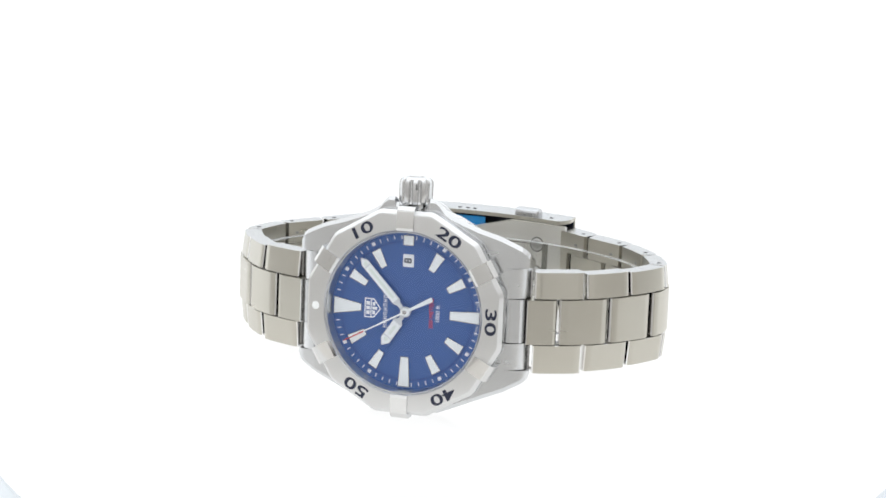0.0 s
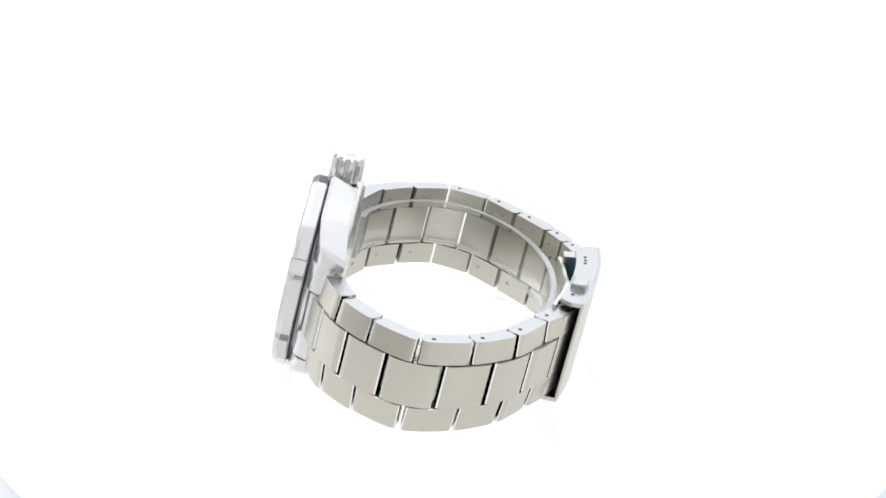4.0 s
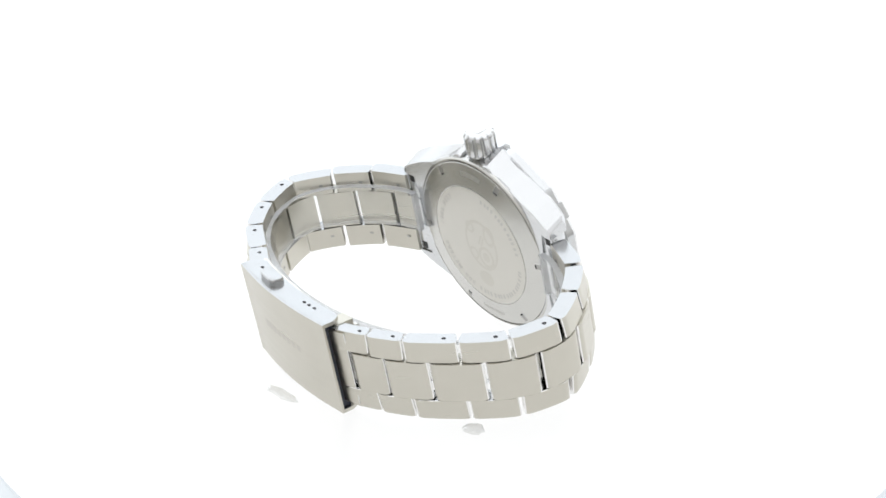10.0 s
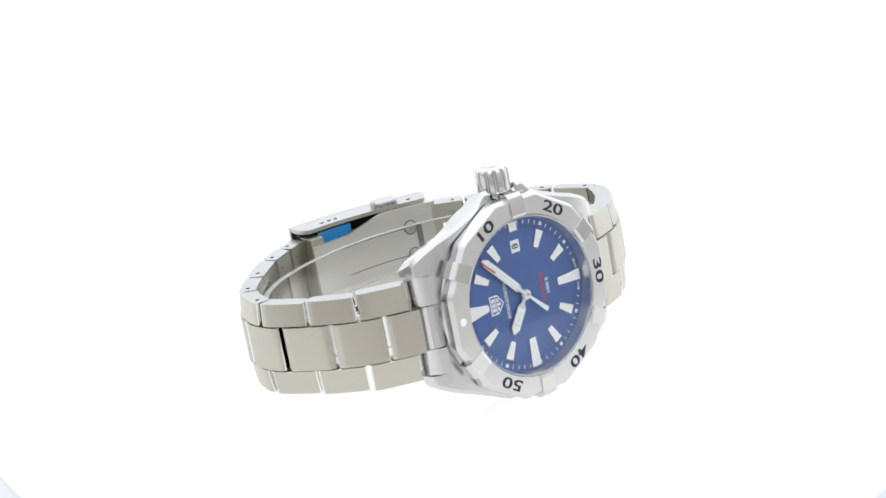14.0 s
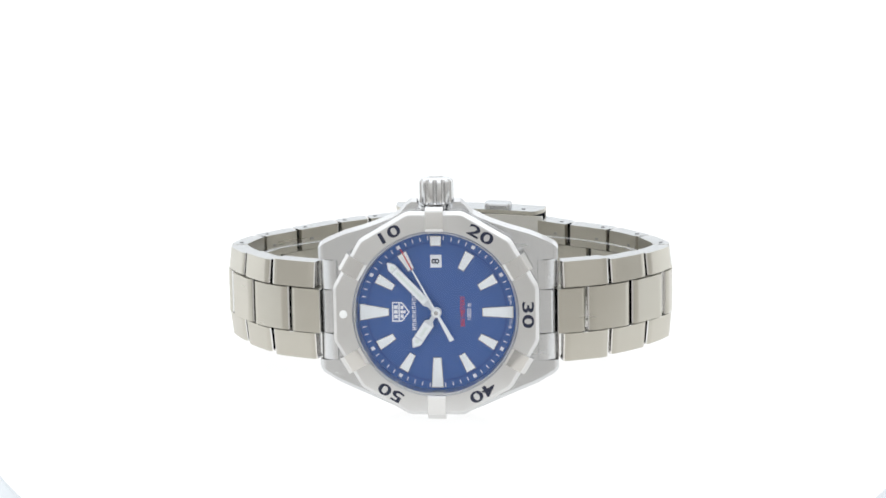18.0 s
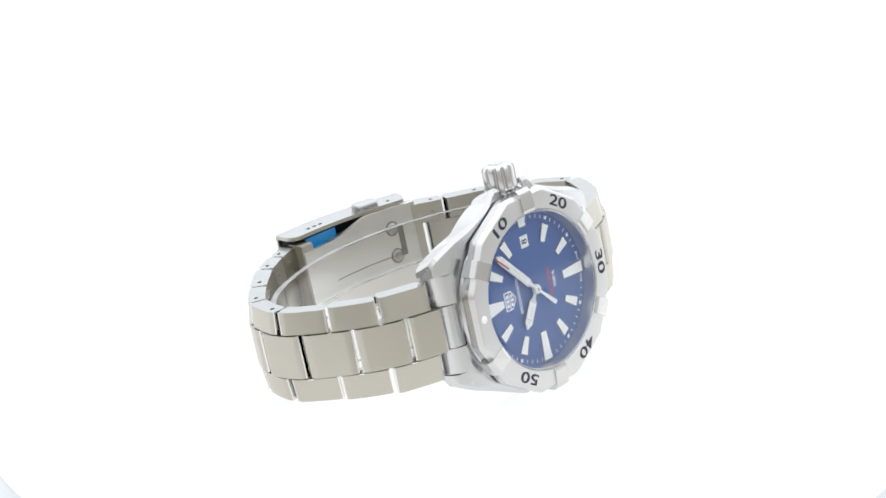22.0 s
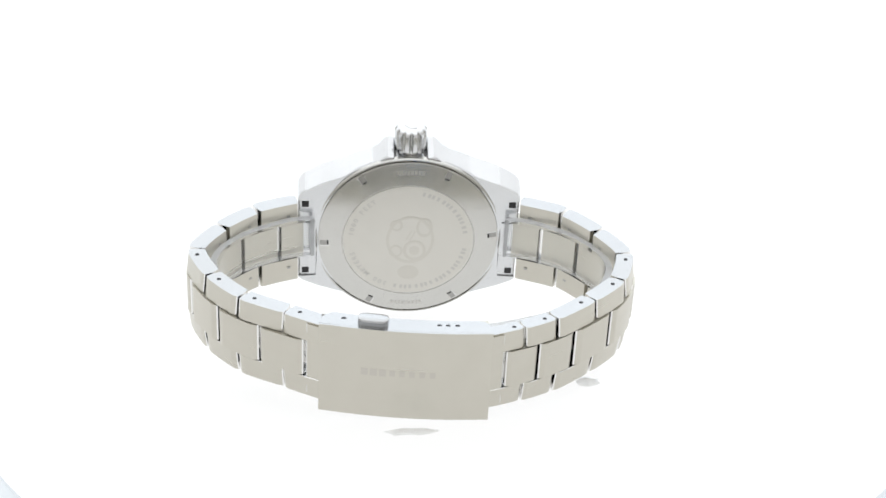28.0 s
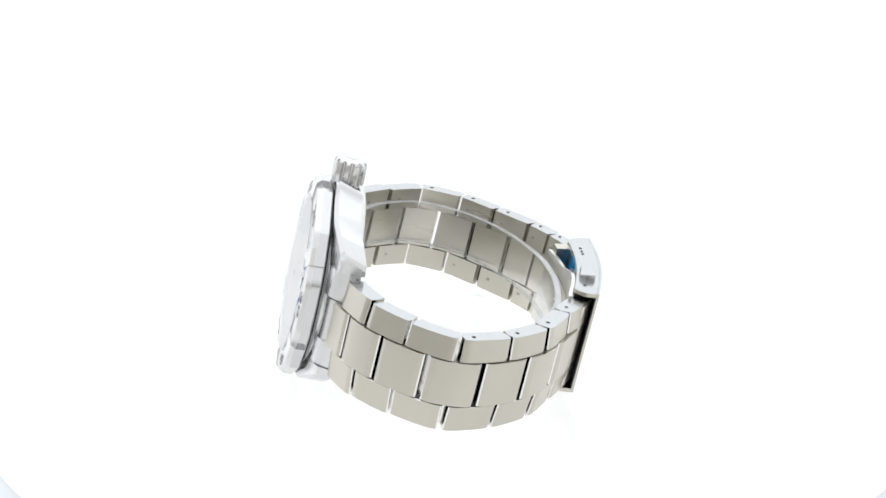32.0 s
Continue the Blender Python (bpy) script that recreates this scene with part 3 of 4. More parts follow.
def caseback():
    bm = bmesh.new()
    prof = [(20.3, -8.6), (20.25, -9.5), (20.0, -9.8), (19.75, -9.85), (19.65, -9.4), (19.5, -9.4), (19.4, -9.85), (19.2, -9.98), (14.5, -10.75), (14.3, -10.8), (14.25, -10.68), (14.1, -10.68), (14.05, -10.78), (8, -10.82), (0.5, -10.82)]
    loft(bm, disc_rings(prof, 144))
    cb = part("caseback", bm, ST_BACK, WATCH, "screwed steel case back with an engraved medallion")
    def cone(r):
        return -9.98 - 0.77 * (19.2 - r) / 4.7

    def patch(x0, x1, r0, r1, a, proud, name, mat, label=""):
        """A shallow piece that follows the sloping outer ring."""
        bm = bmesh.new()
        loft(bm, [[(x0, r0, cone(r0) - d), (x1, r0, cone(r0) - d), (x1, r1, cone(r1) - d), (x0, r1, cone(r1) - d)] for d in (-0.1, proud)])
        on_face(bm, a)
        part(name, bm, mat, cb, label, smooth=False)

    for k in range(6):
        a = 60 * k + 4
        # notches have no depth: a dark and a bright strip paint their shaded and lit walls
        patch(-0.75, 0.75, 17.1, 19.0, a, 0.02, "key_notch", ENGRAVED, "square key notch")
        patch(-0.75, 0.3, 17.1, 17.45, a, 0.03, "notch_wall_shading", RECESS_SHADE)
        patch(0.45, 0.75, 17.1, 19.0, a, 0.03, "notch_wall_shading", ST_POL)
    for a0, m in ((90, 8), (270, 9)):
        for k in range(m):
            patch(-0.3, 0.3, 16.6, 17.6, a0 + (k - (m - 1) / 2) * 2.6, 0.015, "engraved_bar", FAINT)
    # medallion: a satin disc with a ring of unreadable engraving and plain round relief
    bm = bmesh.new()
    loft(bm, disc_rings([(14.0, -10.7), (14.0, -10.83), (13.85, -10.86), (7, -10.87), (0.5, -10.87)], 128))
    med = part("medallion", bm, MEDAL, cb, "satin engraved medallion")
    # lettering round the rim, readable from behind; the rest of it is worn to bars
    z = -10.885

    def round_text(text, mid, step):
        for k, ch in enumerate(text):
            if ch == " ":
                continue
            a = mid + (k - (len(text) - 1) / 2) * step
            m = Matrix.Translation(polar(12.35, a, z) * mm) @ Matrix.Rotation(radians(-a), 4, "Z") @ Matrix.Rotation(radians(180), 4, "Y")
            letters("engraved_letter", ch, 1.5, m, FAINT, med, bold=0.03, wide=1.1, deep=0.012)

    round_text("1000 FEET", 150, -5.6)
    round_text("300 METERS", 222, -5.6)
    for k in range(34):
        a = 258 + k * 5.4
        if 350 < a < 368:
            continue
        bm = bmesh.new()
        slab(bm, [(-0.3, 11.85), (0.3, 11.85), (0.3, 12.85), (-0.3, 12.85)], z, -10.8)
        on_face(bm, a + 0.8 * math.sin(k * 1.7))
        part("engraved_bar", bm, FAINT, med, smooth=False)

    def relief_ring(x, y, rx, ry, wide, h):
        """A low rounded ring of the worn relief; wide = 1 fills it as a shallow dome."""
        bm = bmesh.new()
        steps = ((1, -0.01), (1 - wide * 0.25, h * 0.8), (1 - wide * 0.5, h), (1 - wide * 0.75, h * 0.8), (max(0.04, 1 - wide), -0.01 if wide < 0.9 else h * 0.7))
        loft(bm, [[(x + rx * q * math.cos(t * math.pi / 24), y + ry * q * math.sin(t * math.pi / 24), -10.87 - d) for t in range(48)] for q, d in steps])
        part("medallion_relief", bm, RELIEF, med)

    relief_ring(0.2, 0.4, 6.3, 5.2, 0.14, 0.04)
    relief_ring(-2.6, 1.4, 2.7, 2.5, 0.3, 0.05)
    relief_ring(-2.6, 1.4, 1.3, 1.2, 1.0, 0.03)
    relief_ring(-2.8, -2.6, 1.6, 1.5, 0.35, 0.05)
    relief_ring(3.4, 3.4, 2.6, 1.8, 0.35, 0.04)
    relief_ring(3.9, -2.6, 1.5, 1.4, 0.4, 0.04)
    relief_ring(-8.4, 0.2, 1.9, 2.4, 1.0, 0.06)
    for x, y, w, h, turn in ((1.2, 0.9, 2.6, 0.35, 25), (1.4, 0.1, 2.6, 0.35, 25)):
        bm = bmesh.new()
        slab(bm, [(-w / 2, -h / 2), (w / 2, -h / 2), (w / 2, h / 2), (-w / 2, h / 2)], -10.9, -10.85)
        bm.transform(Matrix.Translation((x * mm, y * mm, 0)) @ Matrix.Rotation(radians(turn), 4, "Z"))
        part("medallion_relief", bm, RELIEF, med, smooth=False)


caseback()

# ---- the bracelet: chains of pivots (distance from the case's middle line, depth behind the face) ----
SIX = [(23.4, 8.6), (32.61, 12.6), (39.35, 18.9), (44.1, 27.28), (40.47, 36.42), (33.98, 44.02), (25.05, 49.3), (16.6, 54.3), (8.0, 57.6)]
TWELVE = [(23.4, 8.6), (32.95, 12.81), (39.24, 19.87), (43.73, 28.3), (41.23, 37.75), (34.74, 44.82), (26.6, 51.7), (20.3, 55.25), (13.2, 58.2), (4.0, 60.2)]
SAG = 0.055


def curve_at(chain, u):
    """Point and outward normal on a smooth line through the pivots, u in pivots."""
    i = max(0, min(len(chain) - 2, int(math.floor(u))))
    f = u - i
    g = lambda k: Vector(chain[max(0, min(len(chain) - 1, k))])
    a, b, c, d = g(i - 1), g(i), g(i + 1), g(i + 2)
    if i == 0:
        a = b * 2 - c + Vector((0, 1.0))
    p = b + 0.5 * f * ((c - a) + f * (2 * a - 5 * b + 4 * c - d + f * (3 * (b - c) + d - a)))
    t = 0.5 * ((c - a) + 2 * f * (2 * a - 5 * b + 4 * c - d) + 3 * f * f * (3 * (b - c) + d - a))
    t.normalize()
    return p, Vector((t.y, -t.x))


def band(x, q, sign):
    """Bracelet space to watch space: the band leans up a little towards the clasp."""
    return (x - 0.4 + SAG * (q.y - 8) + 0.0025 * max(0, q.y - 38) ** 2, sign * q.x, -q.y)


def swept(chain, sign, u0, u1, x0, x1, out, inn, drop=0.45, mid=2, inner=0, fall=0.0, start=1.0):
    """A link: follows the chain from u0 to u1, both faces rolling off at its ends; inner names the side with a cut edge."""
    bm = bmesh.new()
    rings = []
    (pa, na), (pb, nb) = curve_at(chain, u0), curve_at(chain, u1)
    flat = (pb - pa).normalized()
    flat = Vector((flat.y, -flat.x))
    fs = [0, 0.025, 0.05, 0.115, 0.17] + [0.17 + 0.66 * (k + 1) / (mid + 1) for k in range(mid)] + [0.83, 0.885, 0.95, 0.975, 1]
    for f in fs:
        p, nrm = curve_at(chain, u0 + (u1 - u0) * f)
        p = p.lerp(pa.lerp(pb, f), 0.45) + flat * 0.2
        nrm = nrm.lerp(flat, 0.45).normalized()
        e = max(0, 1 - min(f, 1 - f) / 0.17) * (start if f < 0.5 else 1)
        o = out - drop * e ** 2.4
        g = inn - 1.7 * max(0, 1 - min(f, 1 - f) / 0.05) ** 1.2      # undercut towards the hinge
        a, b = p + nrm * o, p - nrm * g
        c = p + nrm * (o - 0.1)
        edge = a - nrm * fall
        ring = [band(x0, b, sign)]
        ring += [band(x0, c, sign), band(x0 + 0.08, a, sign)] if inner > 0 else [band(x0, edge, sign)]
        ring += [band(x1 - 0.08, a, sign), band(x1, c, sign)] if inner < 0 else [band(x1, edge, sign)]
        ring.append(band(x1, b, sign))
        rings.append(ring)
    loft(bm, rings)
    bm.faces.ensure_lookup_table()
    n, last = len(rings[0]), len(rings) - 1
    for j in (0, last - 1):      # polished ends, brightened against the dark of the gaps
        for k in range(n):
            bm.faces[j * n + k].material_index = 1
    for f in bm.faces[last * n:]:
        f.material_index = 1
    return bm


def soften_link(bm, s):
    """Outer links: broad polished bevels outside, a tight edge beside the middle row."""
    bm.verts.index_update()
    near = (0, 1, 2) if s > 0 else (2, 3, 4)
    wide = [e for e in bm.edges if not all(v.index % 5 in near for v in e.verts) and len(e.link_faces) == 2 and e.calc_face_angle(0) > radians(42)]
    bmesh.ops.bevel(bm, geom=wide, offset=0.38 * mm, segments=2, profile=0.6, affect="EDGES", clamp_overlap=True, material=1)


def half_width(u):
    return 9.75 - 0.8 * min(1, u / 2.2)


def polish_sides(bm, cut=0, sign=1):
    """Sides get the polish with a cool reflected tint in its colour, the cut edge beside the middle row the brightened
    polish.
    """
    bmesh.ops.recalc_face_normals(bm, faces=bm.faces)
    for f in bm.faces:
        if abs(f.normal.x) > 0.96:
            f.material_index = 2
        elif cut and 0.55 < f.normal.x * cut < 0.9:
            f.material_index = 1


def bracelet(chain, sign, first_hole, count, half, slim):
    low = 0.35 if sign > 0 else 0.65

    def thin(i):      # the last links are slimmer or thicker where they run under the clasp
        return slim * max(0, min(1, (i + 3 - count) / 2))

    for i in range(count):
        ua, ub = (i + 0.017 if i else 0.05), i + 0.983
        hw = half_width(i + 0.5)
        for s in (1, -1):
            xa, xb = sorted((4.45 if s > 0 else -4.62, hw if s > 0 else -hw - low))
            bm = swept(chain, sign, ua, ub, xa, xb, 2.1 - thin(i), 1.95, 0.4, 2, s, 0.5)
            soften_link(bm, s)
            polish_sides(bm, -s, sign)
            ob = part("outer_link", bm, [ST_LINK, ST_END_BRIGHT, ST_SIDE], WATCH)
            p, nrm = curve_at(chain, i + 0.3)
            along = Vector((-nrm.y, nrm.x)) * 0.38
            bm = bmesh.new()
            loft(bm, [[band(s * 6.7 - 0.25, p - nrm * d - along, sign), band(s * 6.7 + 0.25, p - nrm * d - along, sign), band(s * 6.7 + 0.25, p - nrm * d + along, sign), band(s * 6.7 - 0.25, p - nrm * d + along, sign)] for d in (1.8, 1.97)])
            part("pin_mark", bm, ENGRAVED, ob, smooth=False)
            if i >= first_hole:
                p, _ = curve_at(chain, i + 0.26)
                bm = bmesh.new()
                loft(bm, disc_rings([(0.44, -0.02), (0.44, 0.03), (0.3, 0.035), (0.1, 0.035)], 16))
                q = band(s * hw, p, sign)
                bm.transform(Matrix.Translation(Vector(q) * mm) @ Matrix.Rotation(radians(90 * s), 4, "Y"))
                part("pin_hole", bm, RECESS_SHADE, ob, "dark disc painted as a shaded pin hole")
    for i in range(count):
        u0, u1 = (i - 1 + half + 0.016 if i else -0.1), i + half - 0.016
        bm = swept(chain, sign, u0, u1, -4.34, 4.34, 2.5 - thin(i), 1.95, 0.7, 3, start=1.0 if i else 0.2)
        soften(bm, 0.1, 40, 2, 1)
        part("middle_link", bm, [ST_LINK, ST_END_BRIGHT], WATCH)
    bm = swept(chain, sign, count - 1 + half + 0.045, count + 0.3, -8.6, 8.6, 2.0 - thin(count - 1), 1.9, 0.2, 3)
    soften(bm, 0.1, 40, 2, 1)
    part("end_plate", bm, [ST_LINK, ST_POL], WATCH)
    p, _ = curve_at(chain, 0.0)      # spring bar, bare beside the end piece
    bm = bmesh.new()
    loft(bm, disc_rings([(0.2, -9.6), (0.2, 9.6)], 16))
    bm.transform(Matrix.Translation(Vector(band(0, p, sign)) * mm) @ Matrix.Rotation(radians(90), 4, "Y"))
    part("spring_bar", bm, ST_POL, WATCH)
    # end piece between the lugs
    for s in (1, -1):
        bm = bmesh.new()
        rings = []
        for y, zt, zb in ((19.75, -4.1, -9.6), (20.6, -4.3, -9.7), (21.5, -4.75, -9.8), (22.3, -5.4, -9.8), (22.9, -6.2, -9.8), (23.25, -7.1, -9.7), (23.35, -8.0, -9.5)):
            xa, xb = s * 4.42 - 0.3, s * 9.9
            rings.append([(xa, sign * y, zb), (xb, sign * y, zb), (xb, sign * y, zt), (xa, sign * y, zt)])
        loft(bm, rings)
        soften(bm, 0.2, 40, 2)
        el = part("end_link", bm, ST_CASE, WATCH)
        bm = bmesh.new()
        loft(bm, [[(s * 7.9, sign * 21.3, z), (s * 9.4, sign * 21.3, z), (s * 9.4, sign * 22.8, z), (s * 7.9, sign * 22.8, z)] for z in (-9.6, -9.84)])
        part("bar_slot", bm, RECESS_SHADE, el, "dark patch painted as the shaded slot for the spring bar", smooth=False)
    bm = bmesh.new()
    rings = []
    for y, zt, zb in ((19.75, -4.5, -9.8), (20.6, -4.6, -9.9), (21.5, -4.8, -10.0), (22.25, -5.1, -10.1), (22.75, -5.7, -10.1), (23.0, -6.4, -10.0)):
        rings.append([(-4.55, sign * y, zb), (3.95, sign * y, zb), (3.95, sign * y, zt), (-4.55, sign * y, zt)])
    loft(bm, rings)
    soften(bm, 0.2, 40, 2)
    part("end_link", bm, ST_CASE, WATCH)


bracelet(SIX, -1, 3, 7, 0.5, -0.35)
bracelet(TWELVE, 1, 3, 8, 0.56, 0.6)

# clasp: its line runs from the six side to the twelve side
CLASP = [(-18.7, 54.4), (-12, 56.0), (-4, 57.45), (5, 58.25), (14.1, 58.2)]
CLASP_RISE = 0.2      # the clasp sits a little higher than the links


def clasp():
    n = len(CLASP) - 1

    def raised(x, q, sign):
        return band(x + CLASP_RISE, q, sign)

    def piece(name, u0, u1, x0, x1, out, inn, mat, label, parent, soft=0.3, steps=14, lean=0.0, ends=0.0, taper=0.0):
        bm = bmesh.new()
        rings = []
        for k in range(steps + 1):
            u = (u0 + (u1 - u0) * k / steps) * n
            p, nrm = curve_at(CLASP, u)
            nrm = -nrm
            d = lean * (max(0, k / steps - 0.35) / 0.65) ** 1.3
            a, b = p + nrm * (out + d), p + nrm * (inn + d + ends * max(0, 1 - min(k, steps - k) / 3) ** 2)
            xt = x1 - taper * min(1, max(0, k / steps - 0.45) / 0.25)
            rings.append([raised(x0, b, 1), raised(x0, a, 1), raised(xt, a, 1), raised(xt, b, 1)])
        loft(bm, rings)
        if soft:
            soften(bm, soft, 40, 2)
        if isinstance(mat, list):
            polish_sides(bm)
        return part(name, bm, mat, parent, label)

    cover = piece("clasp_cover", 0, 1, -11.12, 10.35, 3.1, 2.6, [ST_LINK, ST_POL, ST_SIDE], "brushed steel folding clasp cover", WATCH, 0.25)
    for s in (1, -1):
        xa, xb = (9.55, 10.35) if s > 0 else (-11.12, -10.32)
        piece("clasp_side", 0.0, 1.0, xa, xb, 2.55, -2.0, [ST_LINK, ST_POL, ST_SIDE], "", cover, 0.2, 36, 0.0, 2.6)
    for s in (1, -1):      # rounded pill-shaped buttons on both flanges
        bm = bmesh.new()
        rings = []
        for h, q in ((0.0, 1.0), (0.75, 1.0), (1.0, 0.97), (1.2, 0.88), (1.32, 0.7), (1.38, 0.35)):
            ring = []
            for k in range(32):
                c, e = math.cos(k * math.pi / 16), math.sin(k * math.pi / 16)
                long = math.copysign(abs(c) ** 0.45, c) * (0.092 - 0.0205 * (1 - q))
                across = 0.05 + math.copysign(abs(e) ** 0.55, e) * 1.65 * q
                p, nrm = curve_at(CLASP, (0.355 + long) * n)
                ring.append(raised(s * ((10.3 if s > 0 else 10.75) + h), p - nrm * across, 1))
            rings.append(ring)
        loft(bm, rings)
        part("push_button", bm, ST_SIDE, cover, "polished pill-shaped push button")
    for s in (1, -1):
        for u in (0.165, 0.72, 0.765, 0.81):
            p, nrm = curve_at(CLASP, u * n)
            bm = bmesh.new()
            loft(bm, disc_rings([(0.5, -0.02), (0.5, 0.03), (0.1, 0.035)], 16))
            bm.transform(Matrix.Translation(Vector(raised(10.35 if s > 0 else -11.12, p, 1)) * mm) @ Matrix.Rotation(radians(90 * s), 4, "Y"))
            part("pin_hole", bm, RECESS_SHADE, cover)
    # plain marks where the maker's name is engraved
    for k in range(8):
        big = k < 3
        u = 0.325 + k * 0.053
        p, nrm = curve_at(CLASP, u * n)
        nrm = -nrm
        t = Vector((-nrm.y, nrm.x))
        a = 0.7 if big else 0.55
        bm = bmesh.new()
        h = 0.85 if big else 0.7
        ring0 = [raised(x, p + nrm * (3.12) + t * d, 1) for x, d in ((-h, -a), (-h, a), (h, a), (h, -a))]
        ring1 = [raised(x, p + nrm * (3.02) + t * d, 1) for x, d in ((-h, -a), (-h, a), (h, a), (h, -a))]
        loft(bm, [ring0, ring1])
        part("engraved_mark", bm, MARK, cover, smooth=False)
    # added dark sheet and block: the hollow's shade as colour
    piece("cover_shade_sheet", 0.012, 0.988, -10.3, 9.5, 2.58, 2.4, COVER_SHADE, "dark sheet painted as shade inside the cover", cover, 0)
    piece("mouth_shade_block", 0.88, 0.965, -10.25, 9.45, 2.42, 0.3, COVER_SHADE, "dark block standing in for shade at the mouth of the cover", cover, 0)
    # inner folding blades with rivets, grooves and a slot, their shade laid on as dark strips and rings
    blade = piece("clasp_blade", -0.01, 0.998, -8.3, 9.5, -2.1, -2.8, BLADE, "thin folded steel blade", WATCH, 0.15, steps=28, lean=-2.2, taper=2.1)
    for x in (4.9, -1.3):
        p, nrm = curve_at(CLASP, 0.23 * n)
        nrm = -nrm
        q = p - nrm * 2.8
        bm = bmesh.new()
        loft(bm, disc_rings([(1.4, 0), (1.33, 0.2), (0.95, 0.45), (0.2, 0.55)], 24))
        bm.transform(Matrix.Translation(Vector(raised(x, q, 1)) * mm) @ Vector((0, -nrm.x, nrm.y)).normalized().to_track_quat("Z", "X").to_matrix().to_4x4())
        part("rivet", bm, ENGRAVED, blade, "domed steel rivet")
        bm = bmesh.new()
        loft(bm, disc_rings([(1.65, 0.0), (1.65, 0.06), (1.2, 0.08)], 24))
        bm.transform(Matrix.Translation(Vector(raised(x, q, 1)) * mm) @ Vector((0, -nrm.x, nrm.y)).normalized().to_track_quat("Z", "X").to_matrix().to_4x4())
        part("rivet_shade_ring", bm, GROOVE_SHADE, blade, "dark ring painted as shade round the rivet")
        bm = bmesh.new()
        rings = []
        for k in range(9):
            p, nrm = curve_at(CLASP, (0.26 + 0.5 * k / 8) * n)
            nrm = -nrm
            o = 2.8 + 2.2 * (max(0, (0.27 + 0.5 * k / 8) / 1.008 - 0.35) / 0.65) ** 1.3
            a, b = p - nrm * (o - 0.03), p - nrm * (o + 0.03)
            rings.append([raised(x - 0.1, a, 1), raised(x + 0.1, a, 1), raised(x + 0.1, b, 1), raised(x - 0.1, b, 1)])
        loft(bm, rings)
        part("groove", bm, GROOVE_SHADE, blade)
    piece("slot", 0.13, 0.18, -1.6, 5.4, -2.7, -2.86, GROOVE_SHADE, "dark strip painted as a shaded slot", blade, 0)
    piece("clasp_bridge", 0.45, 0.72, -7.4, 7.0, -0.2, -2.0, ST_LINK, "steel bridge of the clasp", WATCH, 0.3)
    piece("clasp_stub", 0.888, 0.985, -8.7, 8.9, -0.3, -4.2, ST_LINK, "", WATCH, 0.2)
    piece("blue_film", 0.64, 0.865, -7.6, 8.9, -0.9, -1.2, BLUE_FILM, "blue protective film inside the clasp", WATCH, 0)
    return cover


clasp()


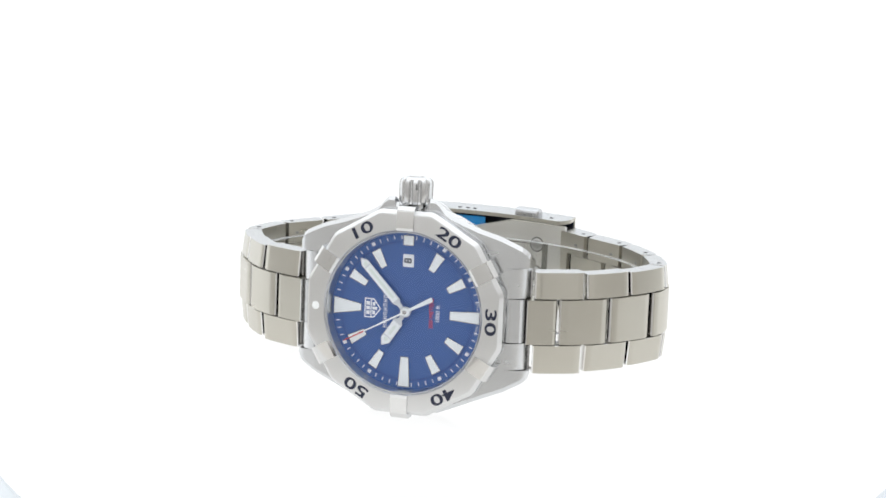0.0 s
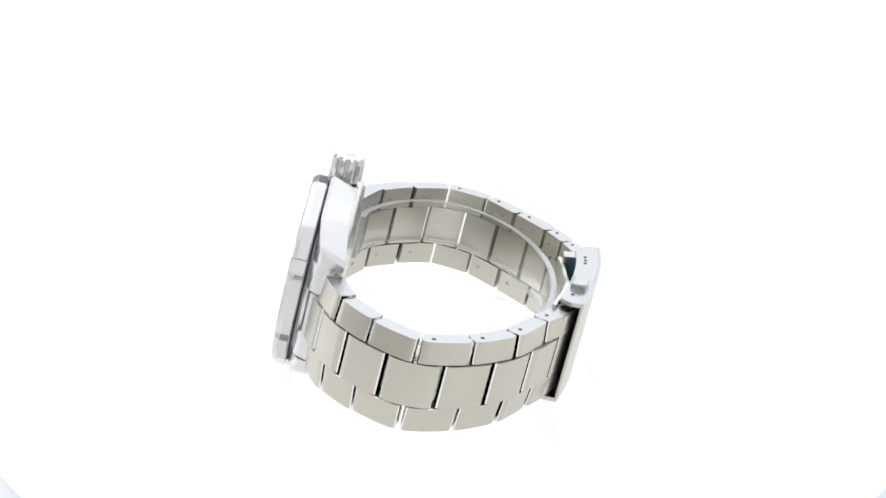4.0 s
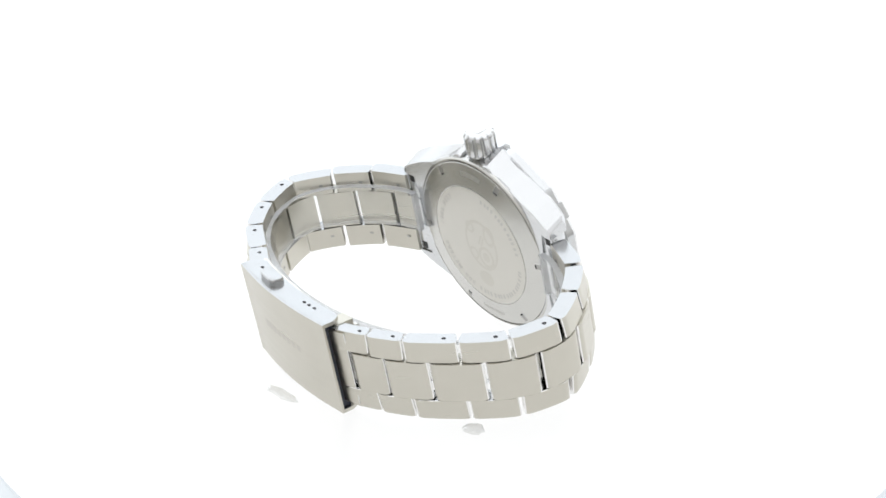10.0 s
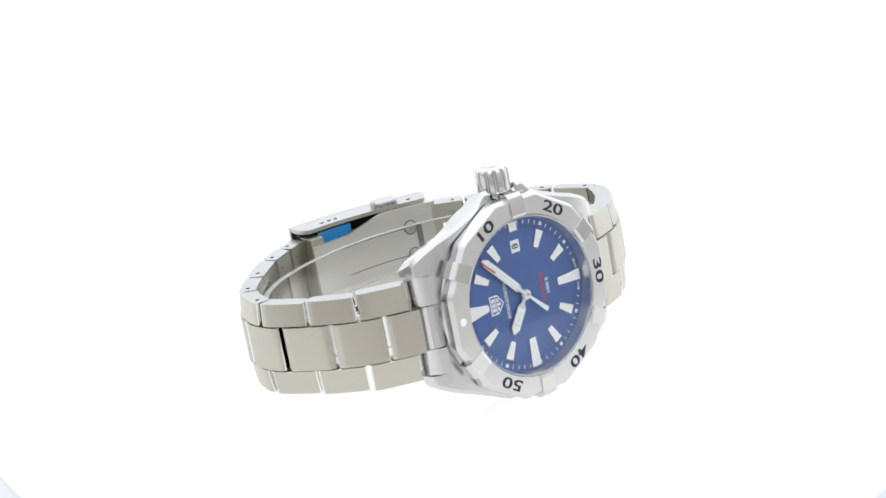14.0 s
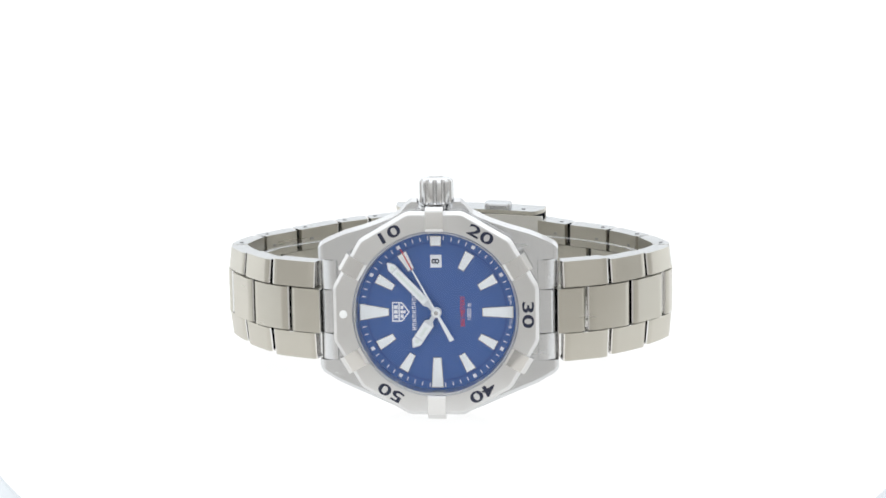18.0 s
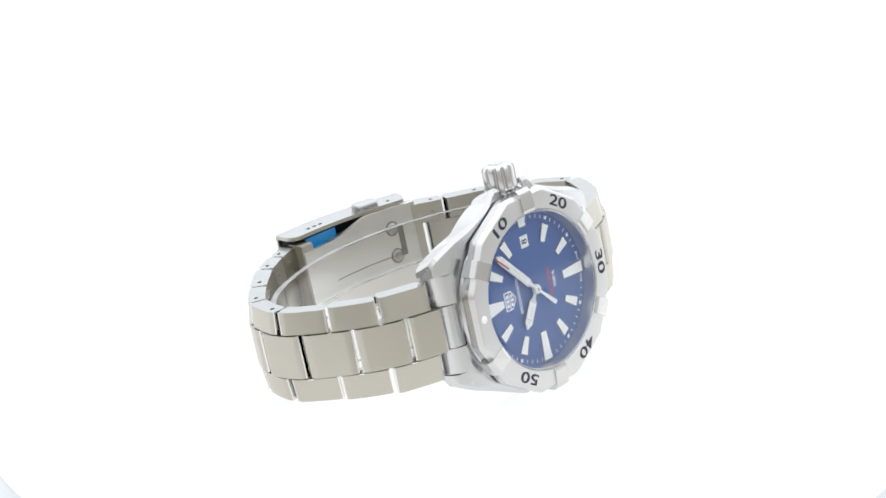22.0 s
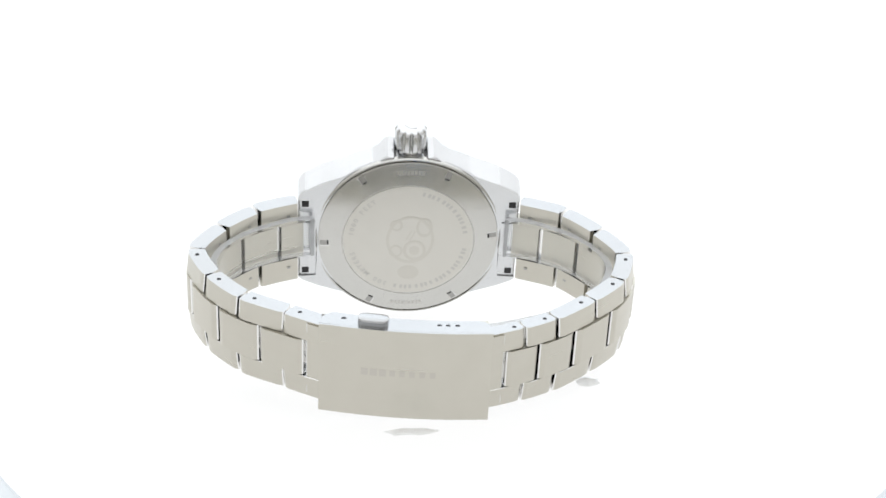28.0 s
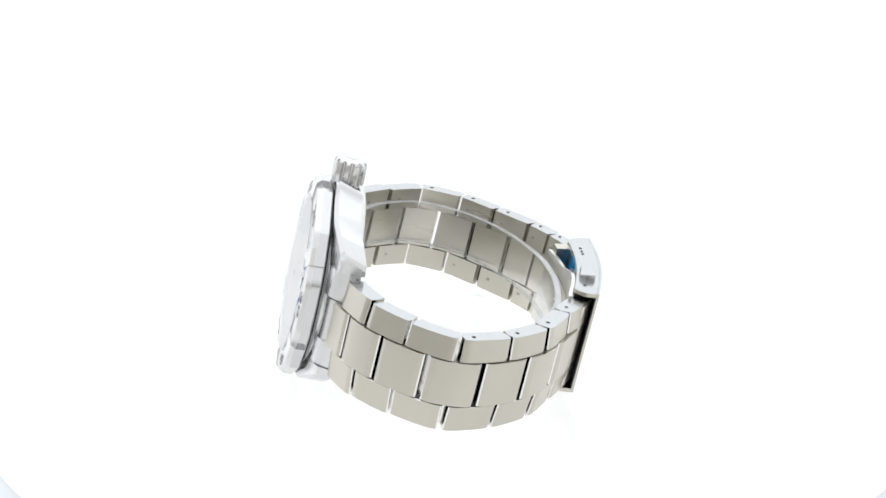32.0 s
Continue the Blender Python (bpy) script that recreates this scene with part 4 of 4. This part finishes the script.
# ---- clear plastic strip that holds the bracelet open ----
def holder():
    pts = [(-20.4, 10.4), (-27, 12.0), (-36.8, 18.6), (-41.3, 27.3), (-38.4, 36.8), (-32.2, 43.4), (-24.2, 48.0), (-12.8, 51.8), (0, 53.3),
           (12.8, 52.2), (24.2, 48.6), (32.6, 43.8), (38.6, 37.2), (41.2, 28.0), (36.4, 18.6), (27, 12.0), (20.8, 10.4)]
    bm = bmesh.new()
    rings = []
    n = len(pts) - 1
    for k in range(n * 6 + 1):
        u = k / 6
        i = min(n - 1, int(u))
        f = u - i
        g = lambda j: Vector(pts[max(0, min(n, j))])
        a, b, c, d = g(i - 1), g(i), g(i + 1), g(i + 2)
        p = b + 0.5 * f * ((c - a) + f * (2 * a - 5 * b + 4 * c - d + f * (3 * (b - c) + d - a)))
        t = (0.5 * ((c - a) + 2 * f * (2 * a - 5 * b + 4 * c - d) + 3 * f * f * (3 * (b - c) + d - a))).normalized()
        nr = Vector((t.y, -t.x))
        q0, q1 = p, p + nr * 1.3
        rings.append([band(-3.3, q0, 1), band(6.2, q0, 1), band(6.2, q1, 1), band(-3.3, q1, 1)])
    loft(bm, rings)
    ob = link_mesh("plastic_strip", bm, PLASTIC)
    ob.visible_shadow = False
    for name, x0, x1 in (("upper_rim", 6.12, 6.24), ("lower_rim", -3.34, -3.22)):
        bm = bmesh.new()
        loft(bm, [[(x0 + (r[2][0] - 6.2), r[0][1], r[0][2]), (x1 + (r[2][0] - 6.2), r[0][1], r[0][2]), (x1 + (r[2][0] - 6.2), r[2][1], r[2][2]), (x0 + (r[2][0] - 6.2), r[2][1], r[2][2])] for r in rings])
        part(name, bm, RIM if name == "upper_rim" else RIM_LOW, ob, "whitish cut edge")
    for pair in (rings[:2], rings[-2:]):      # thick cut ends
        mid = sum((Vector(q) for r in pair for q in r), Vector()) / 8
        bm = bmesh.new()
        loft(bm, [[tuple(mid + (Vector(q) - mid) * 1.015) for q in r] for r in pair])
        part("end_rim", bm, RIM, ob, "whitish cut end")
    return tagged(ob, "clear bent plastic strip inside the watch bracelet", "display holder")


HOLDER = holder()


# ---- dabs of clear gel on the plate ----
def gel(x, y, r, deep, h, seed, label):
    rng = random.Random(seed)
    bm = bmesh.new()
    wob = [1 + 0.22 * rng.uniform(-1, 1) for _ in range(16)]
    rings = [[(x + r * f * wob[k] * math.cos(k * math.pi / 8), y + deep * f * wob[(k * 3) % 16] * math.sin(k * math.pi / 8), z) for k in range(16)] for f, z in ((1, 0.02), (0.96, h * 0.5), (0.75, h * 0.9), (0.25, h))]
    loft(bm, rings)
    ob = link_mesh("gel_dab", bm, GEL)
    return tagged(ob, label, "gel")


GELS = [gel(7.2, 34.1, 5.0, 1.5, 0.4, 4, "clear wobbly dab of fixing gel under the clasp"),
        gel(-30.7, 16.2, 2.7, 2.3, 0.5, 7, "small clear drop of fixing gel inside the bracelet")]


# ---- what moves ----
def motions():
    walk(TURNTABLE, [(t, Matrix.Translation((0.0040, 0, 0)) @ turned(t)) for t in TIMES])
    walk(WATCH, [(t, turned(t) @ REST) for t in TIMES])
    walk(HOLDER, [(t, turned(t) @ REST) for t in TIMES])
    for dab in GELS:
        walk(dab, [(t, turned(t)) for t in TIMES])
    rows = []
    step = 1.15

    def ticks(s):
        return 55.25 + max(0, math.floor((s - 0.75) / step) + 1)
    marks = sorted({0.0, 32.0} | {round(0.75 + step * k, 3) for k in range(15)} | {round(2 * TURN_BACK - 0.75 - step * k, 3) for k in range(15)})
    for t in marks:
        if t > 32.0 or t < 0:
            continue
        for e in (-0.034, 0.034):
            tt = min(32.0, max(0.0, t + e))
            s = tt if tt < TURN_BACK else 2 * TURN_BACK - tt
            if rows and tt <= rows[-1][0]:
                continue
            rows.append((tt, Matrix.Rotation(radians(-6 * ticks(s)), 4, "Z")))
    walk(SECOND, rows)


motions()
